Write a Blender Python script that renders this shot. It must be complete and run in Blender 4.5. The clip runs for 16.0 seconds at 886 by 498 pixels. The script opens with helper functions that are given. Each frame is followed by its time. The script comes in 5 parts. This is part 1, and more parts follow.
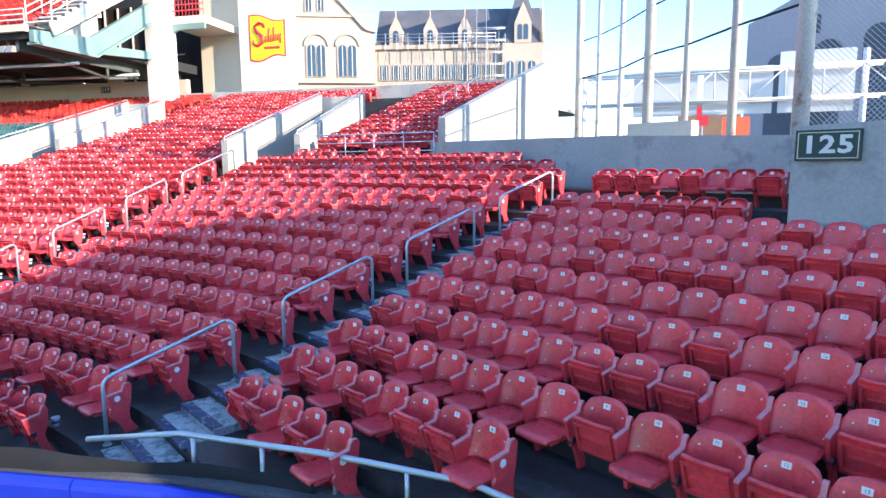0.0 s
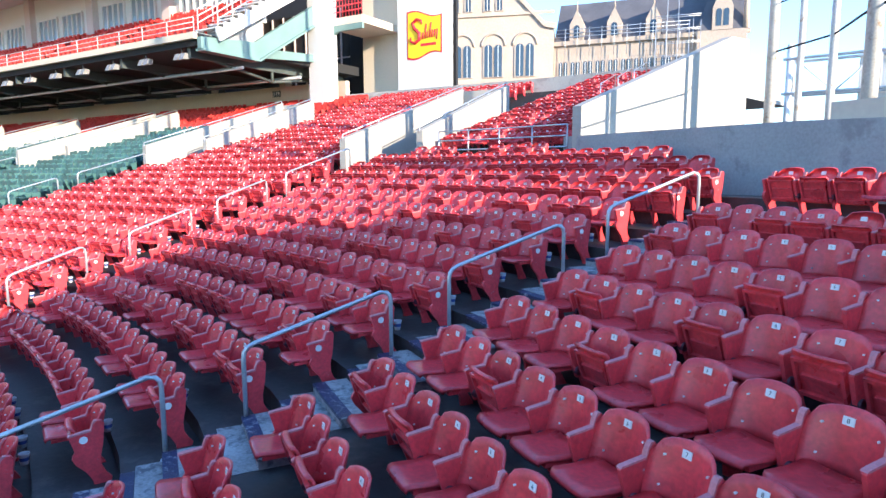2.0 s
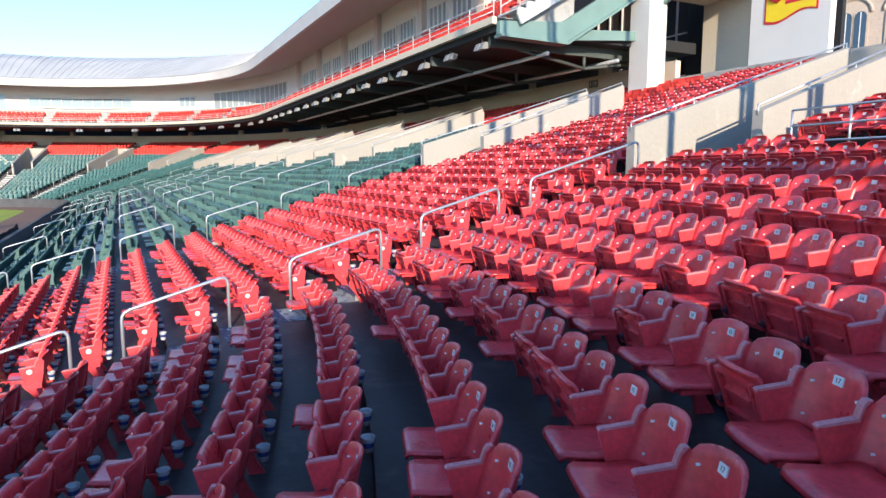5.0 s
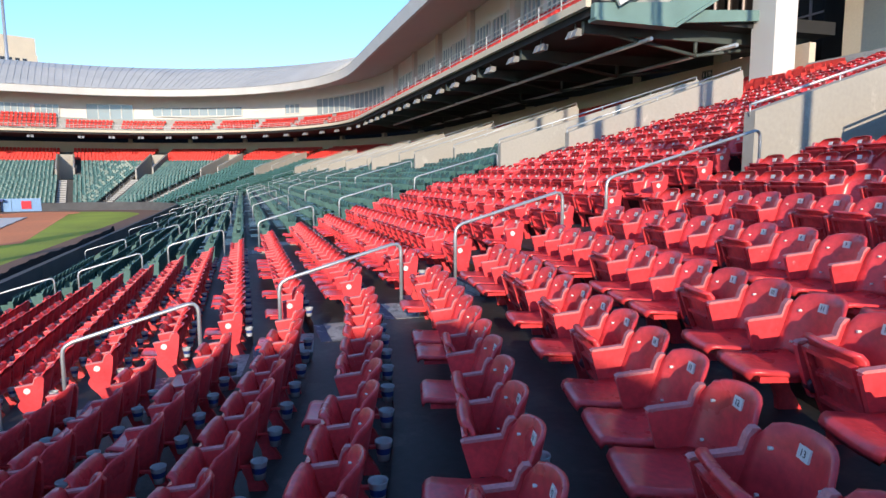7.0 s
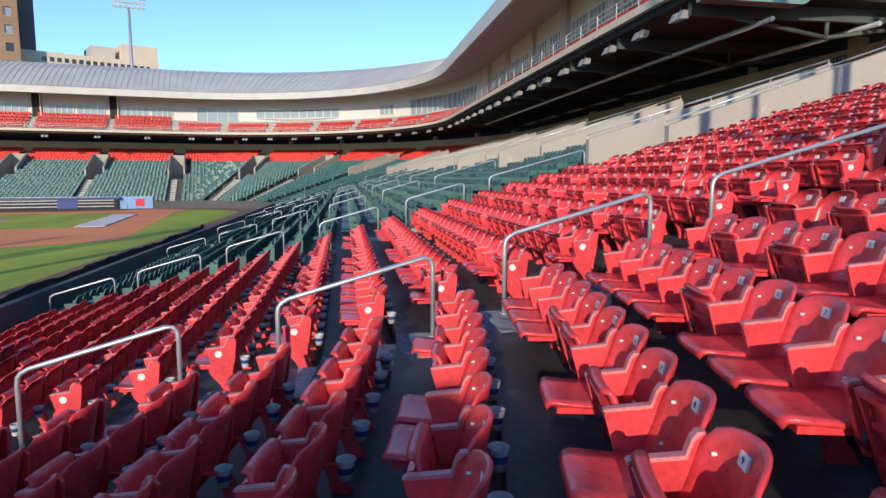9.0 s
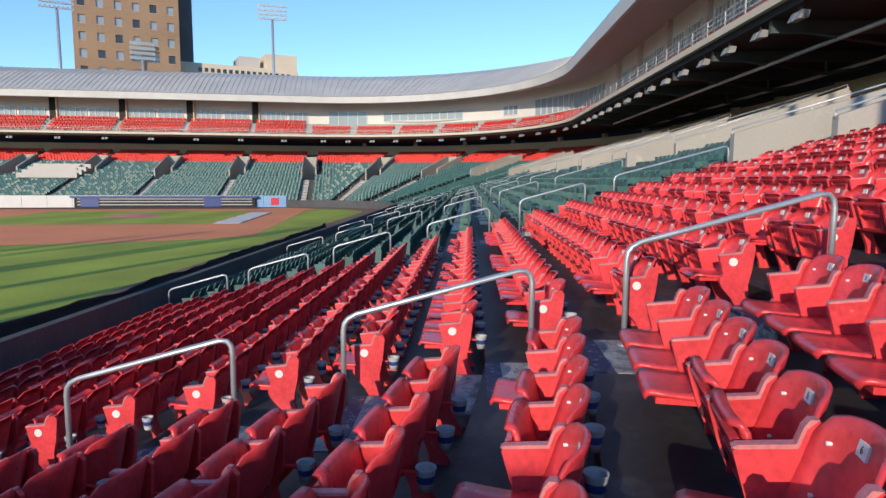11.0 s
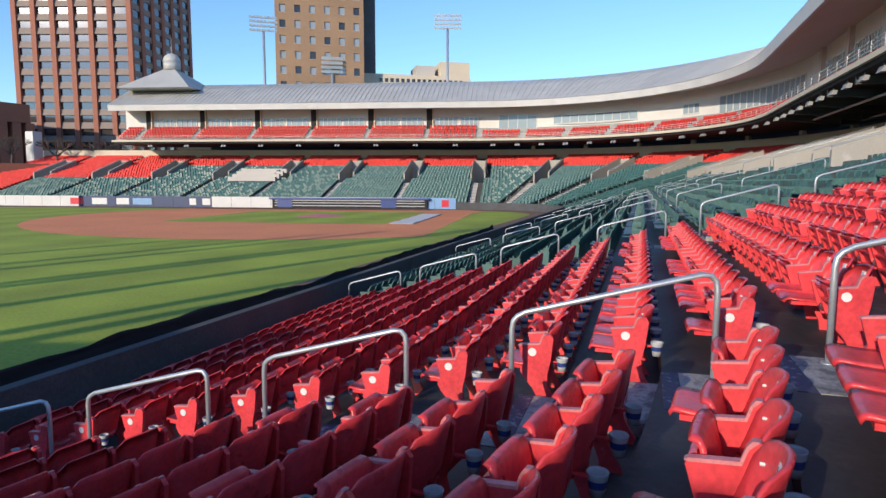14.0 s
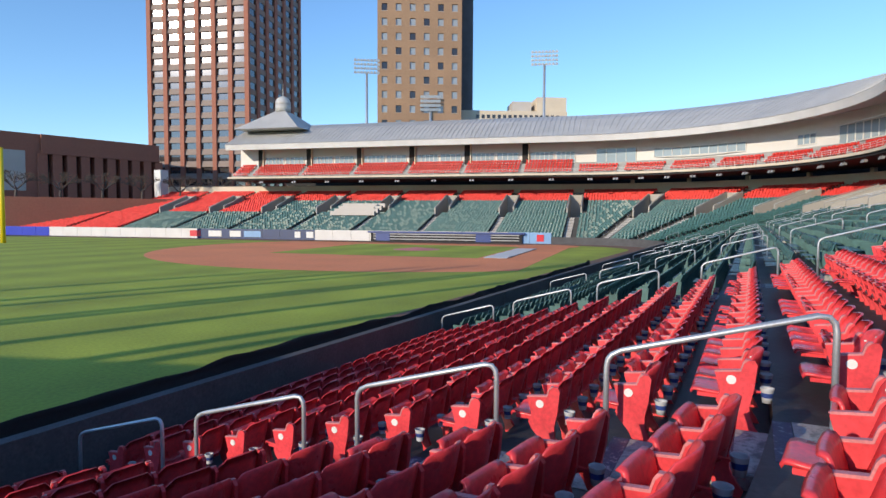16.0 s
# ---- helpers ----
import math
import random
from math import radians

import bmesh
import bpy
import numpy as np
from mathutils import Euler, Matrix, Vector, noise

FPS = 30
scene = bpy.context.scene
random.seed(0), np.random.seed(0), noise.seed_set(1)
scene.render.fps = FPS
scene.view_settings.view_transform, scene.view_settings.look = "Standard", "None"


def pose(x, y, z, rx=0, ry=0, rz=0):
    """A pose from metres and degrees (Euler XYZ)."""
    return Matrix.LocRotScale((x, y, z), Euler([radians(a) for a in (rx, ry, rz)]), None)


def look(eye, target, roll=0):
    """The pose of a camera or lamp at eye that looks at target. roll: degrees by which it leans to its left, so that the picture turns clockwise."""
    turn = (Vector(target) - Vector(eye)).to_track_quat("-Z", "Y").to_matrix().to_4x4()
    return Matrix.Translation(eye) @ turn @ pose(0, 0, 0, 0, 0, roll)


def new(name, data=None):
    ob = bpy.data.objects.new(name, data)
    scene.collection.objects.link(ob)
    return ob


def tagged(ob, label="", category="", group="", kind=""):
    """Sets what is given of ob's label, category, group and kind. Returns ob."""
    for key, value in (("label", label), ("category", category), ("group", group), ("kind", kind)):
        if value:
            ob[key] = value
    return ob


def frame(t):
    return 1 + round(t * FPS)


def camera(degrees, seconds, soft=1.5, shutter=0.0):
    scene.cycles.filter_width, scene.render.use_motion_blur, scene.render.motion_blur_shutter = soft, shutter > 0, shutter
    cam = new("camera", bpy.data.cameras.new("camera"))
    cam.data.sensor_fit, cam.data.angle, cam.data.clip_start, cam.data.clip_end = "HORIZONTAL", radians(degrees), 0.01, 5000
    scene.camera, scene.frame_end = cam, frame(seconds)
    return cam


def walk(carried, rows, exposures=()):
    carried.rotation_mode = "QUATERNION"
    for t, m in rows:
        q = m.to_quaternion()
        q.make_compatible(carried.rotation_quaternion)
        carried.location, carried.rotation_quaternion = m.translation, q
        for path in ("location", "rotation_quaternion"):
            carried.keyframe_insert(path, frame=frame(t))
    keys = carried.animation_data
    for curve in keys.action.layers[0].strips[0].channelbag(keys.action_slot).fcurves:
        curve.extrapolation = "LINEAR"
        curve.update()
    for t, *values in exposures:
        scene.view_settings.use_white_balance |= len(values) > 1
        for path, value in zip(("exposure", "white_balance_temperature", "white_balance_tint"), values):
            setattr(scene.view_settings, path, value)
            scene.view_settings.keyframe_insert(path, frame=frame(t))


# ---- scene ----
from mathutils.geometry import tessellate_polygon

cam = camera(71.2, 16.0)
PATH = [
    (0, (0.147, 0.036, 4.306), (-0.355, 1.953, 4.038), -0.3),
    (0.5, (0.473, 0.88, 4.276), (-0.145, 2.764, 4.012), -0.3),
    (1, (0.697, 1.821, 4.252), (-0.033, 3.665, 3.991), -0.2),
    (1.5, (0.79, 2.83, 4.238), (-0.089, 4.608, 3.979), -0.2),
    (2, (0.648, 3.914, 4.213), (-0.393, 5.602, 3.956), -0.2),
    (2.5, (0.383, 5.091, 4.206), (-0.81, 6.676, 3.951), -0.2),
    (3, (-0.073, 6.206, 4.217), (-1.41, 7.672, 3.963), -0.2),
    (3.5, (-0.641, 7.254, 4.219), (-2.113, 8.584, 3.967), -0.2),
    (4, (-1.26, 8.156, 4.23), (-2.85, 9.342, 3.979), -0.2),
    (4.5, (-1.892, 8.934, 4.262), (-3.576, 9.982, 4.009), -0.1),
    (5, (-2.494, 9.645, 4.285), (-4.254, 10.56, 4.031), -0.1),
    (7.5, (-4.956, 12.059, 4.151), (-6.866, 12.604, 3.916), -0.2),
    (8, (-5.387, 12.372, 4.141), (-7.317, 12.842, 3.906), -0.1),
    (10.5, (-7.257, 13.16, 4.03), (-9.244, 13.188, 3.804), 0.2),
    (11, (-7.503, 13.197, 4.016), (-9.488, 13.115, 3.79), 0.3),
    (11.5, (-7.67, 13.176, 4.011), (-9.649, 12.992, 3.786), 0.3),
    (12, (-7.643, 13.153, 3.988), (-9.613, 12.892, 3.762), 0.3),
    (12.5, (-7.571, 13.15, 3.965), (-9.53, 12.813, 3.738), 0.3),
    (13, (-7.53, 13.163, 3.968), (-9.473, 12.743, 3.74), 0.3),
    (13.5, (-7.506, 13.147, 3.951), (-9.426, 12.636, 3.724), 0.2),
    (14, (-7.525, 13.146, 3.963), (-9.419, 12.541, 3.745), 0.2),
    (14.5, (-7.546, 13.145, 3.953), (-9.418, 12.467, 3.761), 0.3),
    (15, (-7.551, 13.142, 3.946), (-9.398, 12.392, 3.781), 0.3),
    (15.5, (-7.534, 13.143, 3.952), (-9.352, 12.322, 3.814), 0.3),
    (16, (-7.528, 13.169, 3.955), (-9.315, 12.279, 3.846), 0.3),
]
walk(cam, [(t, look(eye, target, roll)) for t, eye, target, roll in PATH], [(0.0, 2.3), (2.0, 2.2), (3.0, 2.05), (4.0, 1.75), (5.0, 1.5), (7.5, 0.95), (10.5, 0.65), (16.0, 0.68)])

# ---- world and sun ----
SUN_DIR = Vector((0.955, -0.297, 0)).normalized()
SUN_ELEV = radians(16.0)
world = bpy.data.worlds.new("sky")
scene.world = world
world.use_nodes = True
wn = world.node_tree
wn.nodes.clear()
sky = wn.nodes.new("ShaderNodeTexSky")
sky.sky_type = "NISHITA"
sky.sun_disc = False
sky.sun_elevation = SUN_ELEV
sky.sun_rotation = math.atan2(SUN_DIR.x, SUN_DIR.y)
sky.air_density, sky.dust_density, sky.ozone_density = 1.0, 0.0, 5.0
bgn = wn.nodes.new("ShaderNodeBackground")
bgn.inputs["Strength"].default_value = 0.15
won = wn.nodes.new("ShaderNodeOutputWorld")
wn.links.new(sky.outputs[0], bgn.inputs[0])
wn.links.new(bgn.outputs[0], won.inputs[0])
sun_data = bpy.data.lights.new("sun", "SUN")
sun_data.energy, sun_data.angle, sun_data.color = 2.6, radians(0.4), (1.0, 0.85, 0.66)
sun = new("sun", sun_data)
sun.matrix_world = look(SUN_DIR * math.cos(SUN_ELEV) * 100 + Vector((0, 0, math.sin(SUN_ELEV) * 100)), (0, 0, 0))


# ---- materials ----
def material(name, colour, rough=0.6, metal=0.0, vary=0.15, scale=3.0, fine=40.0, bump=0.0, spec=0.5, dirt=None, dirt_amount=0.5, per_object=0.0, coat=0.0):
    """A surface with broad stains and fine grain in its colour, gloss and relief."""
    m = bpy.data.materials.new(name)
    m.use_nodes = True
    nt = m.node_tree
    b = nt.nodes["Principled BSDF"]
    co = nt.nodes.new("ShaderNodeNewGeometry")
    n1 = nt.nodes.new("ShaderNodeTexNoise")
    n1.inputs["Scale"].default_value, n1.inputs["Detail"].default_value = scale, 6
    n2 = nt.nodes.new("ShaderNodeTexNoise")
    n2.inputs["Scale"].default_value, n2.inputs["Detail"].default_value = fine, 4
    for n in (n1, n2):
        nt.links.new(co.outputs["Position"], n.inputs["Vector"])
    add = nt.nodes.new("ShaderNodeMath")
    add.operation = "ADD"
    nt.links.new(n1.outputs["Fac"], add.inputs[0])
    nt.links.new(n2.outputs["Fac"], add.inputs[1])
    ramp = nt.nodes.new("ShaderNodeMapRange")
    ramp.inputs["From Min"].default_value, ramp.inputs["From Max"].default_value = 0.7, 1.3
    ramp.inputs["To Min"].default_value, ramp.inputs["To Max"].default_value = 1 - vary, 1 + vary
    nt.links.new(add.outputs[0], ramp.inputs["Value"])
    value = ramp.outputs[0]
    if per_object:
        info = nt.nodes.new("ShaderNodeObjectInfo")
        isl = nt.nodes.new("ShaderNodeNewGeometry")
        s2 = nt.nodes.new("ShaderNodeMath")
        s2.operation = "ADD"
        nt.links.new(info.outputs["Random"], s2.inputs[0])
        nt.links.new(isl.outputs["Random Per Island"], s2.inputs[1])
        r2 = nt.nodes.new("ShaderNodeMapRange")
        r2.inputs["From Max"].default_value = 2.0
        r2.inputs["To Min"].default_value, r2.inputs["To Max"].default_value = 1 - per_object, 1 + per_object
        nt.links.new(s2.outputs[0], r2.inputs["Value"])
        mul = nt.nodes.new("ShaderNodeMath")
        mul.operation = "MULTIPLY"
        nt.links.new(value, mul.inputs[0])
        nt.links.new(r2.outputs[0], mul.inputs[1])
        value = mul.outputs[0]
    mix = nt.nodes.new("ShaderNodeVectorMath")
    mix.operation = "SCALE"
    mix.inputs[0].default_value = colour
    nt.links.new(value, mix.inputs["Scale"])
    out = mix.outputs[0]
    if dirt:
        n3 = nt.nodes.new("ShaderNodeTexNoise")
        n3.inputs["Scale"].default_value, n3.inputs["Detail"].default_value = scale * 2.3, 8
        n3.inputs["Roughness"].default_value = 0.7
        nt.links.new(co.outputs["Position"], n3.inputs["Vector"])
        r3 = nt.nodes.new("ShaderNodeMapRange")
        r3.inputs["From Min"].default_value, r3.inputs["From Max"].default_value = 0.66 - 0.25 * dirt_amount, 0.74 - 0.2 * dirt_amount
        nt.links.new(n3.outputs["Fac"], r3.inputs["Value"])
        mc = nt.nodes.new("ShaderNodeMix")
        mc.data_type = "RGBA"
        nt.links.new(r3.outputs[0], mc.inputs[0])
        nt.links.new(out, mc.inputs[6])
        mc.inputs[7].default_value = (*dirt, 1)
        out = mc.outputs[2]
    nt.links.new(out, b.inputs["Base Color"])
    rr = nt.nodes.new("ShaderNodeMapRange")
    rr.inputs["To Min"].default_value, rr.inputs["To Max"].default_value = max(0.02, rough - 0.12), min(1, rough + 0.12)
    nt.links.new(n1.outputs["Fac"], rr.inputs["Value"])
    nt.links.new(rr.outputs[0], b.inputs["Roughness"])
    b.inputs["Metallic"].default_value = metal
    b.inputs["Specular IOR Level"].default_value = spec
    b.inputs["Coat Weight"].default_value = coat
    if bump:
        bm_ = nt.nodes.new("ShaderNodeBump")
        bm_.inputs["Strength"].default_value = bump
        bm_.inputs["Distance"].default_value = 0.02
        nt.links.new(n2.outputs["Fac"], bm_.inputs["Height"])
        nt.links.new(bm_.outputs[0], b.inputs["Normal"])
    return m


def glass_like(name, colour):
    m = bpy.data.materials.new(name)
    m.use_nodes = True
    b = m.node_tree.nodes["Principled BSDF"]
    b.inputs["Base Color"].default_value = (*colour, 1)
    b.inputs["Roughness"].default_value = 0.06
    b.inputs["Specular IOR Level"].default_value = 0.8
    return m


RED = material("red_seat_plastic", (0.68, 0.054, 0.066), 0.3, vary=0.24, scale=3.5, fine=26, per_object=0.2, spec=0.5, bump=0.05)
RED_ARM = material("red_arm_plastic", (0.68, 0.054, 0.066), 0.36, vary=0.22, scale=4, fine=30, per_object=0.18, dirt=(0.55, 0.3, 0.32), dirt_amount=0.1)
WORN = material("worn_pale_plastic", (0.6, 0.2, 0.21), 0.55, vary=0.2, scale=8, fine=60)
RED_DULL = material("weathered_red_plastic", (0.68, 0.055, 0.045), 0.6, vary=0.14, scale=2.5, fine=18, per_object=0.16, spec=0.25)
GREEN = material("dark_green_seat_plastic", (0.05, 0.128, 0.118), 0.4, vary=0.2, scale=1.5, fine=12, per_object=0.25)
HINGE = material("dark_hinge_plastic", (0.09, 0.022, 0.035), 0.45, vary=0.2, scale=6, fine=40)
STICKER = material("white_sticker", (0.74, 0.74, 0.72), 0.5, vary=0.06)
INK = material("black_ink", (0.03, 0.03, 0.035), 0.6)
CUP_WHITE = material("white_cup_plastic", (0.45, 0.46, 0.47), 0.5, vary=0.08)
CUP_BLUE = material("navy_print", (0.03, 0.06, 0.22), 0.45, vary=0.2)
# worn concrete; base colour lowered to carry the shade between seat rows
CONCRETE_DARK = material("worn_shade_dark_concrete", (0.027, 0.027, 0.03), 0.6, vary=0.35, scale=0.9, fine=14, bump=0.15, dirt=(0.06, 0.058, 0.056), dirt_amount=0.5)
STEP_CONCRETE = material("step_concrete", (0.33, 0.33, 0.33), 0.75, vary=0.3, scale=2.5, fine=30, bump=0.2, dirt=(0.12, 0.125, 0.14), dirt_amount=0.7)
NOSING = material("worn_navy_paint", (0.022, 0.032, 0.085), 0.55, vary=0.3, scale=5, fine=50, bump=0.3, dirt=(0.3, 0.32, 0.35), dirt_amount=0.45)
CONCRETE = material("grey_concrete", (0.36, 0.36, 0.35), 0.85, vary=0.14, scale=0.7, fine=20, bump=0.15, dirt=(0.27, 0.265, 0.26), dirt_amount=0.5)
WHITE_WALL = material("white_painted_concrete", (0.4, 0.37, 0.325), 0.8, vary=0.07, scale=0.5, fine=12, dirt=(0.5, 0.47, 0.42), dirt_amount=0.3)
# weathered field wall; its shadow is put into the dark base colour
WALL_FIELD = material("weathered_shade_dark_concrete", (0.085, 0.085, 0.09), 0.85, vary=0.3, scale=1.2, fine=20, bump=0.2, dirt=(0.08, 0.08, 0.085), dirt_amount=0.6)
CREAM = material("cream_painted_wall", (0.66, 0.56, 0.43), 0.8, vary=0.06, scale=0.4, fine=10)
WHITE = material("white_paint", (0.68, 0.665, 0.64), 0.6, vary=0.05, scale=0.5)
GALV = material("galvanised_steel", (0.52, 0.55, 0.58), 0.42, metal=0.6, vary=0.15, scale=4, fine=60)
POLE_STEEL = material("pale_pole_steel", (0.52, 0.5, 0.47), 0.55, metal=0.2, vary=0.2, scale=1.2, fine=20, dirt=(0.32, 0.22, 0.15), dirt_amount=0.35)
GREEN_STEEL = material("green_painted_steel", (0.16, 0.26, 0.24), 0.5, vary=0.15, scale=1.0)
# near-black: dark small parts, and shade put into colour under the deck
DARK = material("dark_parts_and_shade", (0.02, 0.02, 0.022), 0.8, vary=0.3, scale=0.5)
LAMP_GREY = material("weathered_lamp_grey", (0.3, 0.3, 0.3), 0.5, metal=0.3, vary=0.2, scale=3)
FRAME_STEEL = material("dark_green_truss_steel", (0.06, 0.075, 0.07), 0.6, vary=0.2, scale=1.0)
ROOF = material("grey_metal_roof", (0.47, 0.46, 0.44), 0.5, metal=0.0, vary=0.14, scale=0.3, fine=6)
ROOF_TRIM = material("pale_roof_fascia", (0.62, 0.6, 0.58), 0.5, vary=0.1, scale=0.5)
SOFFIT = material("soffit_panel", (0.6, 0.5, 0.47), 0.8, vary=0.06, scale=0.4)
GLASS = glass_like("window_glass", (0.3, 0.36, 0.4))
BLUE_PAD = material("blue_vinyl_padding", (0.012, 0.03, 0.42), 0.35, vary=0.12, scale=1.5, fine=15)
PALE_BLUE_PAD = material("pale_blue_vinyl", (0.2, 0.36, 0.6), 0.5, vary=0.15, scale=0.7)
NAVY_PAD = material("navy_vinyl_padding", (0.02, 0.04, 0.12), 0.5, vary=0.2, scale=0.7)
NET = material("black_netting", (0.012, 0.012, 0.014), 0.9, vary=0.3, scale=6)
DIRT = material("infield_clay", (0.8, 0.27, 0.115), 0.95, vary=0.12, scale=0.15, fine=4, bump=0.2)
TRACK = material("warning_track", (0.2, 0.11, 0.075), 0.95, vary=0.15, scale=0.3, fine=5)
ASPHALT = material("asphalt", (0.06, 0.06, 0.062), 0.9, vary=0.2, scale=0.1, fine=5)
BRICK_TAN = material("tan_brick", (0.33, 0.21, 0.13), 0.85, vary=0.16, scale=0.1, fine=3)
BRICK_RED = material("red_brown_stone", (0.34, 0.13, 0.085), 0.8, vary=0.1, scale=0.1, fine=3)
PALE_PANEL = material("pale_spandrel_panel", (0.5, 0.46, 0.42), 0.6, vary=0.1, scale=0.2)
BRONZE_GLASS = glass_like("bronze_window_glass", (0.035, 0.03, 0.03))
STONE = material("pale_sandstone", (0.46, 0.37, 0.3), 0.85, vary=0.14, scale=0.25, fine=5, bump=0.1)
SLATE = material("grey_slate", (0.1, 0.1, 0.115), 0.7, vary=0.25, scale=0.5, fine=8)
PURPLE_BRICK = material("grey_purple_brick", (0.42, 0.36, 0.37), 0.85, vary=0.08, scale=0.2, fine=5)
YELLOW = material("yellow_paint", (0.85, 0.62, 0.02), 0.5, vary=0.04)
LOGO_RED = material("sign_red", (0.62, 0.02, 0.04), 0.5, vary=0.04)
ORANGE = material("orange_panel", (0.75, 0.12, 0.05), 0.5, vary=0.05)
SIGN_GREEN = material("dark_green_sign", (0.012, 0.05, 0.045), 0.5, vary=0.05)
BARK = material("bare_bark", (0.11, 0.085, 0.07), 0.9, vary=0.2)


def grass_material():
    m = material("mown_grass", (0.31, 0.37, 0.04), 0.9, vary=0.22, scale=0.25, fine=9, bump=0.5)
    nt = m.node_tree
    b = nt.nodes["Principled BSDF"]
    src = b.inputs["Base Color"].links[0].from_socket
    geo = nt.nodes.new("ShaderNodeNewGeometry")
    wave = nt.nodes.new("ShaderNodeTexWave")
    wave.bands_direction = "Y"
    wave.inputs["Scale"].default_value = 0.045
    wave.inputs["Distortion"].default_value = 0.3
    nt.links.new(geo.outputs["Position"], wave.inputs["Vector"])
    mr = nt.nodes.new("ShaderNodeMapRange")
    mr.inputs["To Min"].default_value, mr.inputs["To Max"].default_value = 0.9, 1.12
    nt.links.new(wave.outputs["Fac"], mr.inputs["Value"])
    sc = nt.nodes.new("ShaderNodeVectorMath")
    sc.operation = "SCALE"
    nt.links.new(src, sc.inputs[0])
    nt.links.new(mr.outputs[0], sc.inputs["Scale"])
    nt.links.new(sc.outputs[0], b.inputs["Base Color"])
    return m


GRASS = grass_material()


# ---- mesh helpers ----
class Geo:
    """Vertices and triangles or quads with a material slot each, gathered into one mesh."""

    def __init__(self):
        self.v, self.f, self.m, self.s = [], [], [], []

    def add(self, verts, faces, mat=0, smooth=False):
        k = len(self.v)
        self.v += [tuple(p) for p in verts]
        for n, f in enumerate(faces):
            self.f.append([k + i for i in f])
            self.m.append(mat[n] if isinstance(mat, list) else mat)
            self.s.append(smooth)
        return self

    def box(self, x0, x1, y0, y1, z0, z1, mat=0, bevel=0.0):
        c = [(x0, y0, z0), (x1, y0, z0), (x1, y1, z0), (x0, y1, z0), (x0, y0, z1), (x1, y0, z1), (x1, y1, z1), (x0, y1, z1)]
        if bevel:
            b = bevel
            c = c[:4] + [(x0, y0, z1 - b), (x1, y0, z1 - b), (x1, y1, z1 - b), (x0, y1, z1 - b), (x0 + b, y0 + b, z1), (x1 - b, y0 + b, z1), (x1 - b, y1 - b, z1), (x0 + b, y1 - b, z1)]
            fs = [(0, 3, 2, 1), (8, 9, 10, 11)]
            for i in range(4):
                j = (i + 1) % 4
                fs += [(i, j, j + 4, i + 4), (i + 4, j + 4, j + 8, i + 8)]
            return self.add(c, fs, mat)
        return self.add(c, [(0, 3, 2, 1), (4, 5, 6, 7), (0, 1, 5, 4), (1, 2, 6, 5), (2, 3, 7, 6), (3, 0, 4, 7)], mat)

    def prism(self, outline, axis, a, b, mat=0):
        """An outline of (u, v) points pushed from a to b along an axis (0: u,v are y,z; 1: x,z; 2: x,y)."""
        n = len(outline)

        def put(p, w):
            return ((w, p[0], p[1]), (p[0], w, p[1]), (p[0], p[1], w))[axis]

        vs = [put(p, a) for p in outline] + [put(p, b) for p in outline]
        fs = [tuple(range(n))[::-1], tuple(range(n, 2 * n))] + [(i, (i + 1) % n, (i + 1) % n + n, i + n) for i in range(n)]
        return self.add(vs, fs, mat)

    def tube(self, pts, r, mat=0, n=8, caps=True):
        pts = [Vector(p) for p in pts]
        rings = []
        for i, p in enumerate(pts):
            t = (pts[min(i + 1, len(pts) - 1)] - pts[max(i - 1, 0)]).normalized()
            a = t.cross(Vector((0.31, 0.83, 0.13))).normalized()
            b = t.cross(a)
            rr = r[i] if isinstance(r, (list, tuple)) else r
            rings += [p + (a * math.cos(k * 2 * math.pi / n) + b * math.sin(k * 2 * math.pi / n)) * rr for k in range(n)]
        fs = [(i * n + k, i * n + (k + 1) % n, (i + 1) * n + (k + 1) % n, (i + 1) * n + k) for i in range(len(pts) - 1) for k in range(n)]
        self.add(rings, fs, mat, True)
        if caps:
            k = len(self.v) - len(rings)
            self.f += [[k + i for i in range(n)][::-1], [k + len(rings) - n + i for i in range(n)]]
            self.m += [mat, mat]
            self.s += [False, False]
        return self

    def moved(self, m):
        g = Geo()
        g.v = [tuple(m @ Vector(p)) for p in self.v]
        g.f, g.m, g.s = self.f, self.m, self.s
        return g

    def join(self, other, m=None):
        o = other.moved(m) if m else other
        k = len(self.v)
        self.v += o.v
        self.f += [[k + i for i in f] for f in o.f]
        self.m += o.m
        self.s += o.s
        return self

    def mesh(self, name, mats):
        me = bpy.data.meshes.new(name)
        me.from_pydata(self.v, [], self.f)
        for m in mats:
            me.materials.append(m)
        me.polygons.foreach_set("material_index", self.m)
        me.polygons.foreach_set("use_smooth", self.s)
        bm = bmesh.new()
        bm.from_mesh(me)
        bmesh.ops.recalc_face_normals(bm, faces=bm.faces)
        bm.to_mesh(me)
        bm.free()
        return me


def thing(name, geo, mats, label, category, kind="", group=""):
    ob = new(name, geo.mesh(name, mats if isinstance(mats, (list, tuple)) else [mats]))
    return tagged(ob, label, category, group, kind)


def structure(name, geo, mats, label, category="structure"):
    return thing(name, geo, mats, label, category, "structure")


def part(name, geo, mats, parent, label=""):
    ob = new(name, geo.mesh(name, mats if isinstance(mats, (list, tuple)) else [mats]))
    ob.parent = parent
    return tagged(ob, label)


def part_of(name, mesh, parent, label=""):
    ob = new(name, mesh)
    ob.parent = parent
    return tagged(ob, label)


def empty(name, m, label, category, group=""):
    ob = new(name)
    ob.matrix_basis = m
    return tagged(ob, label, category, group)


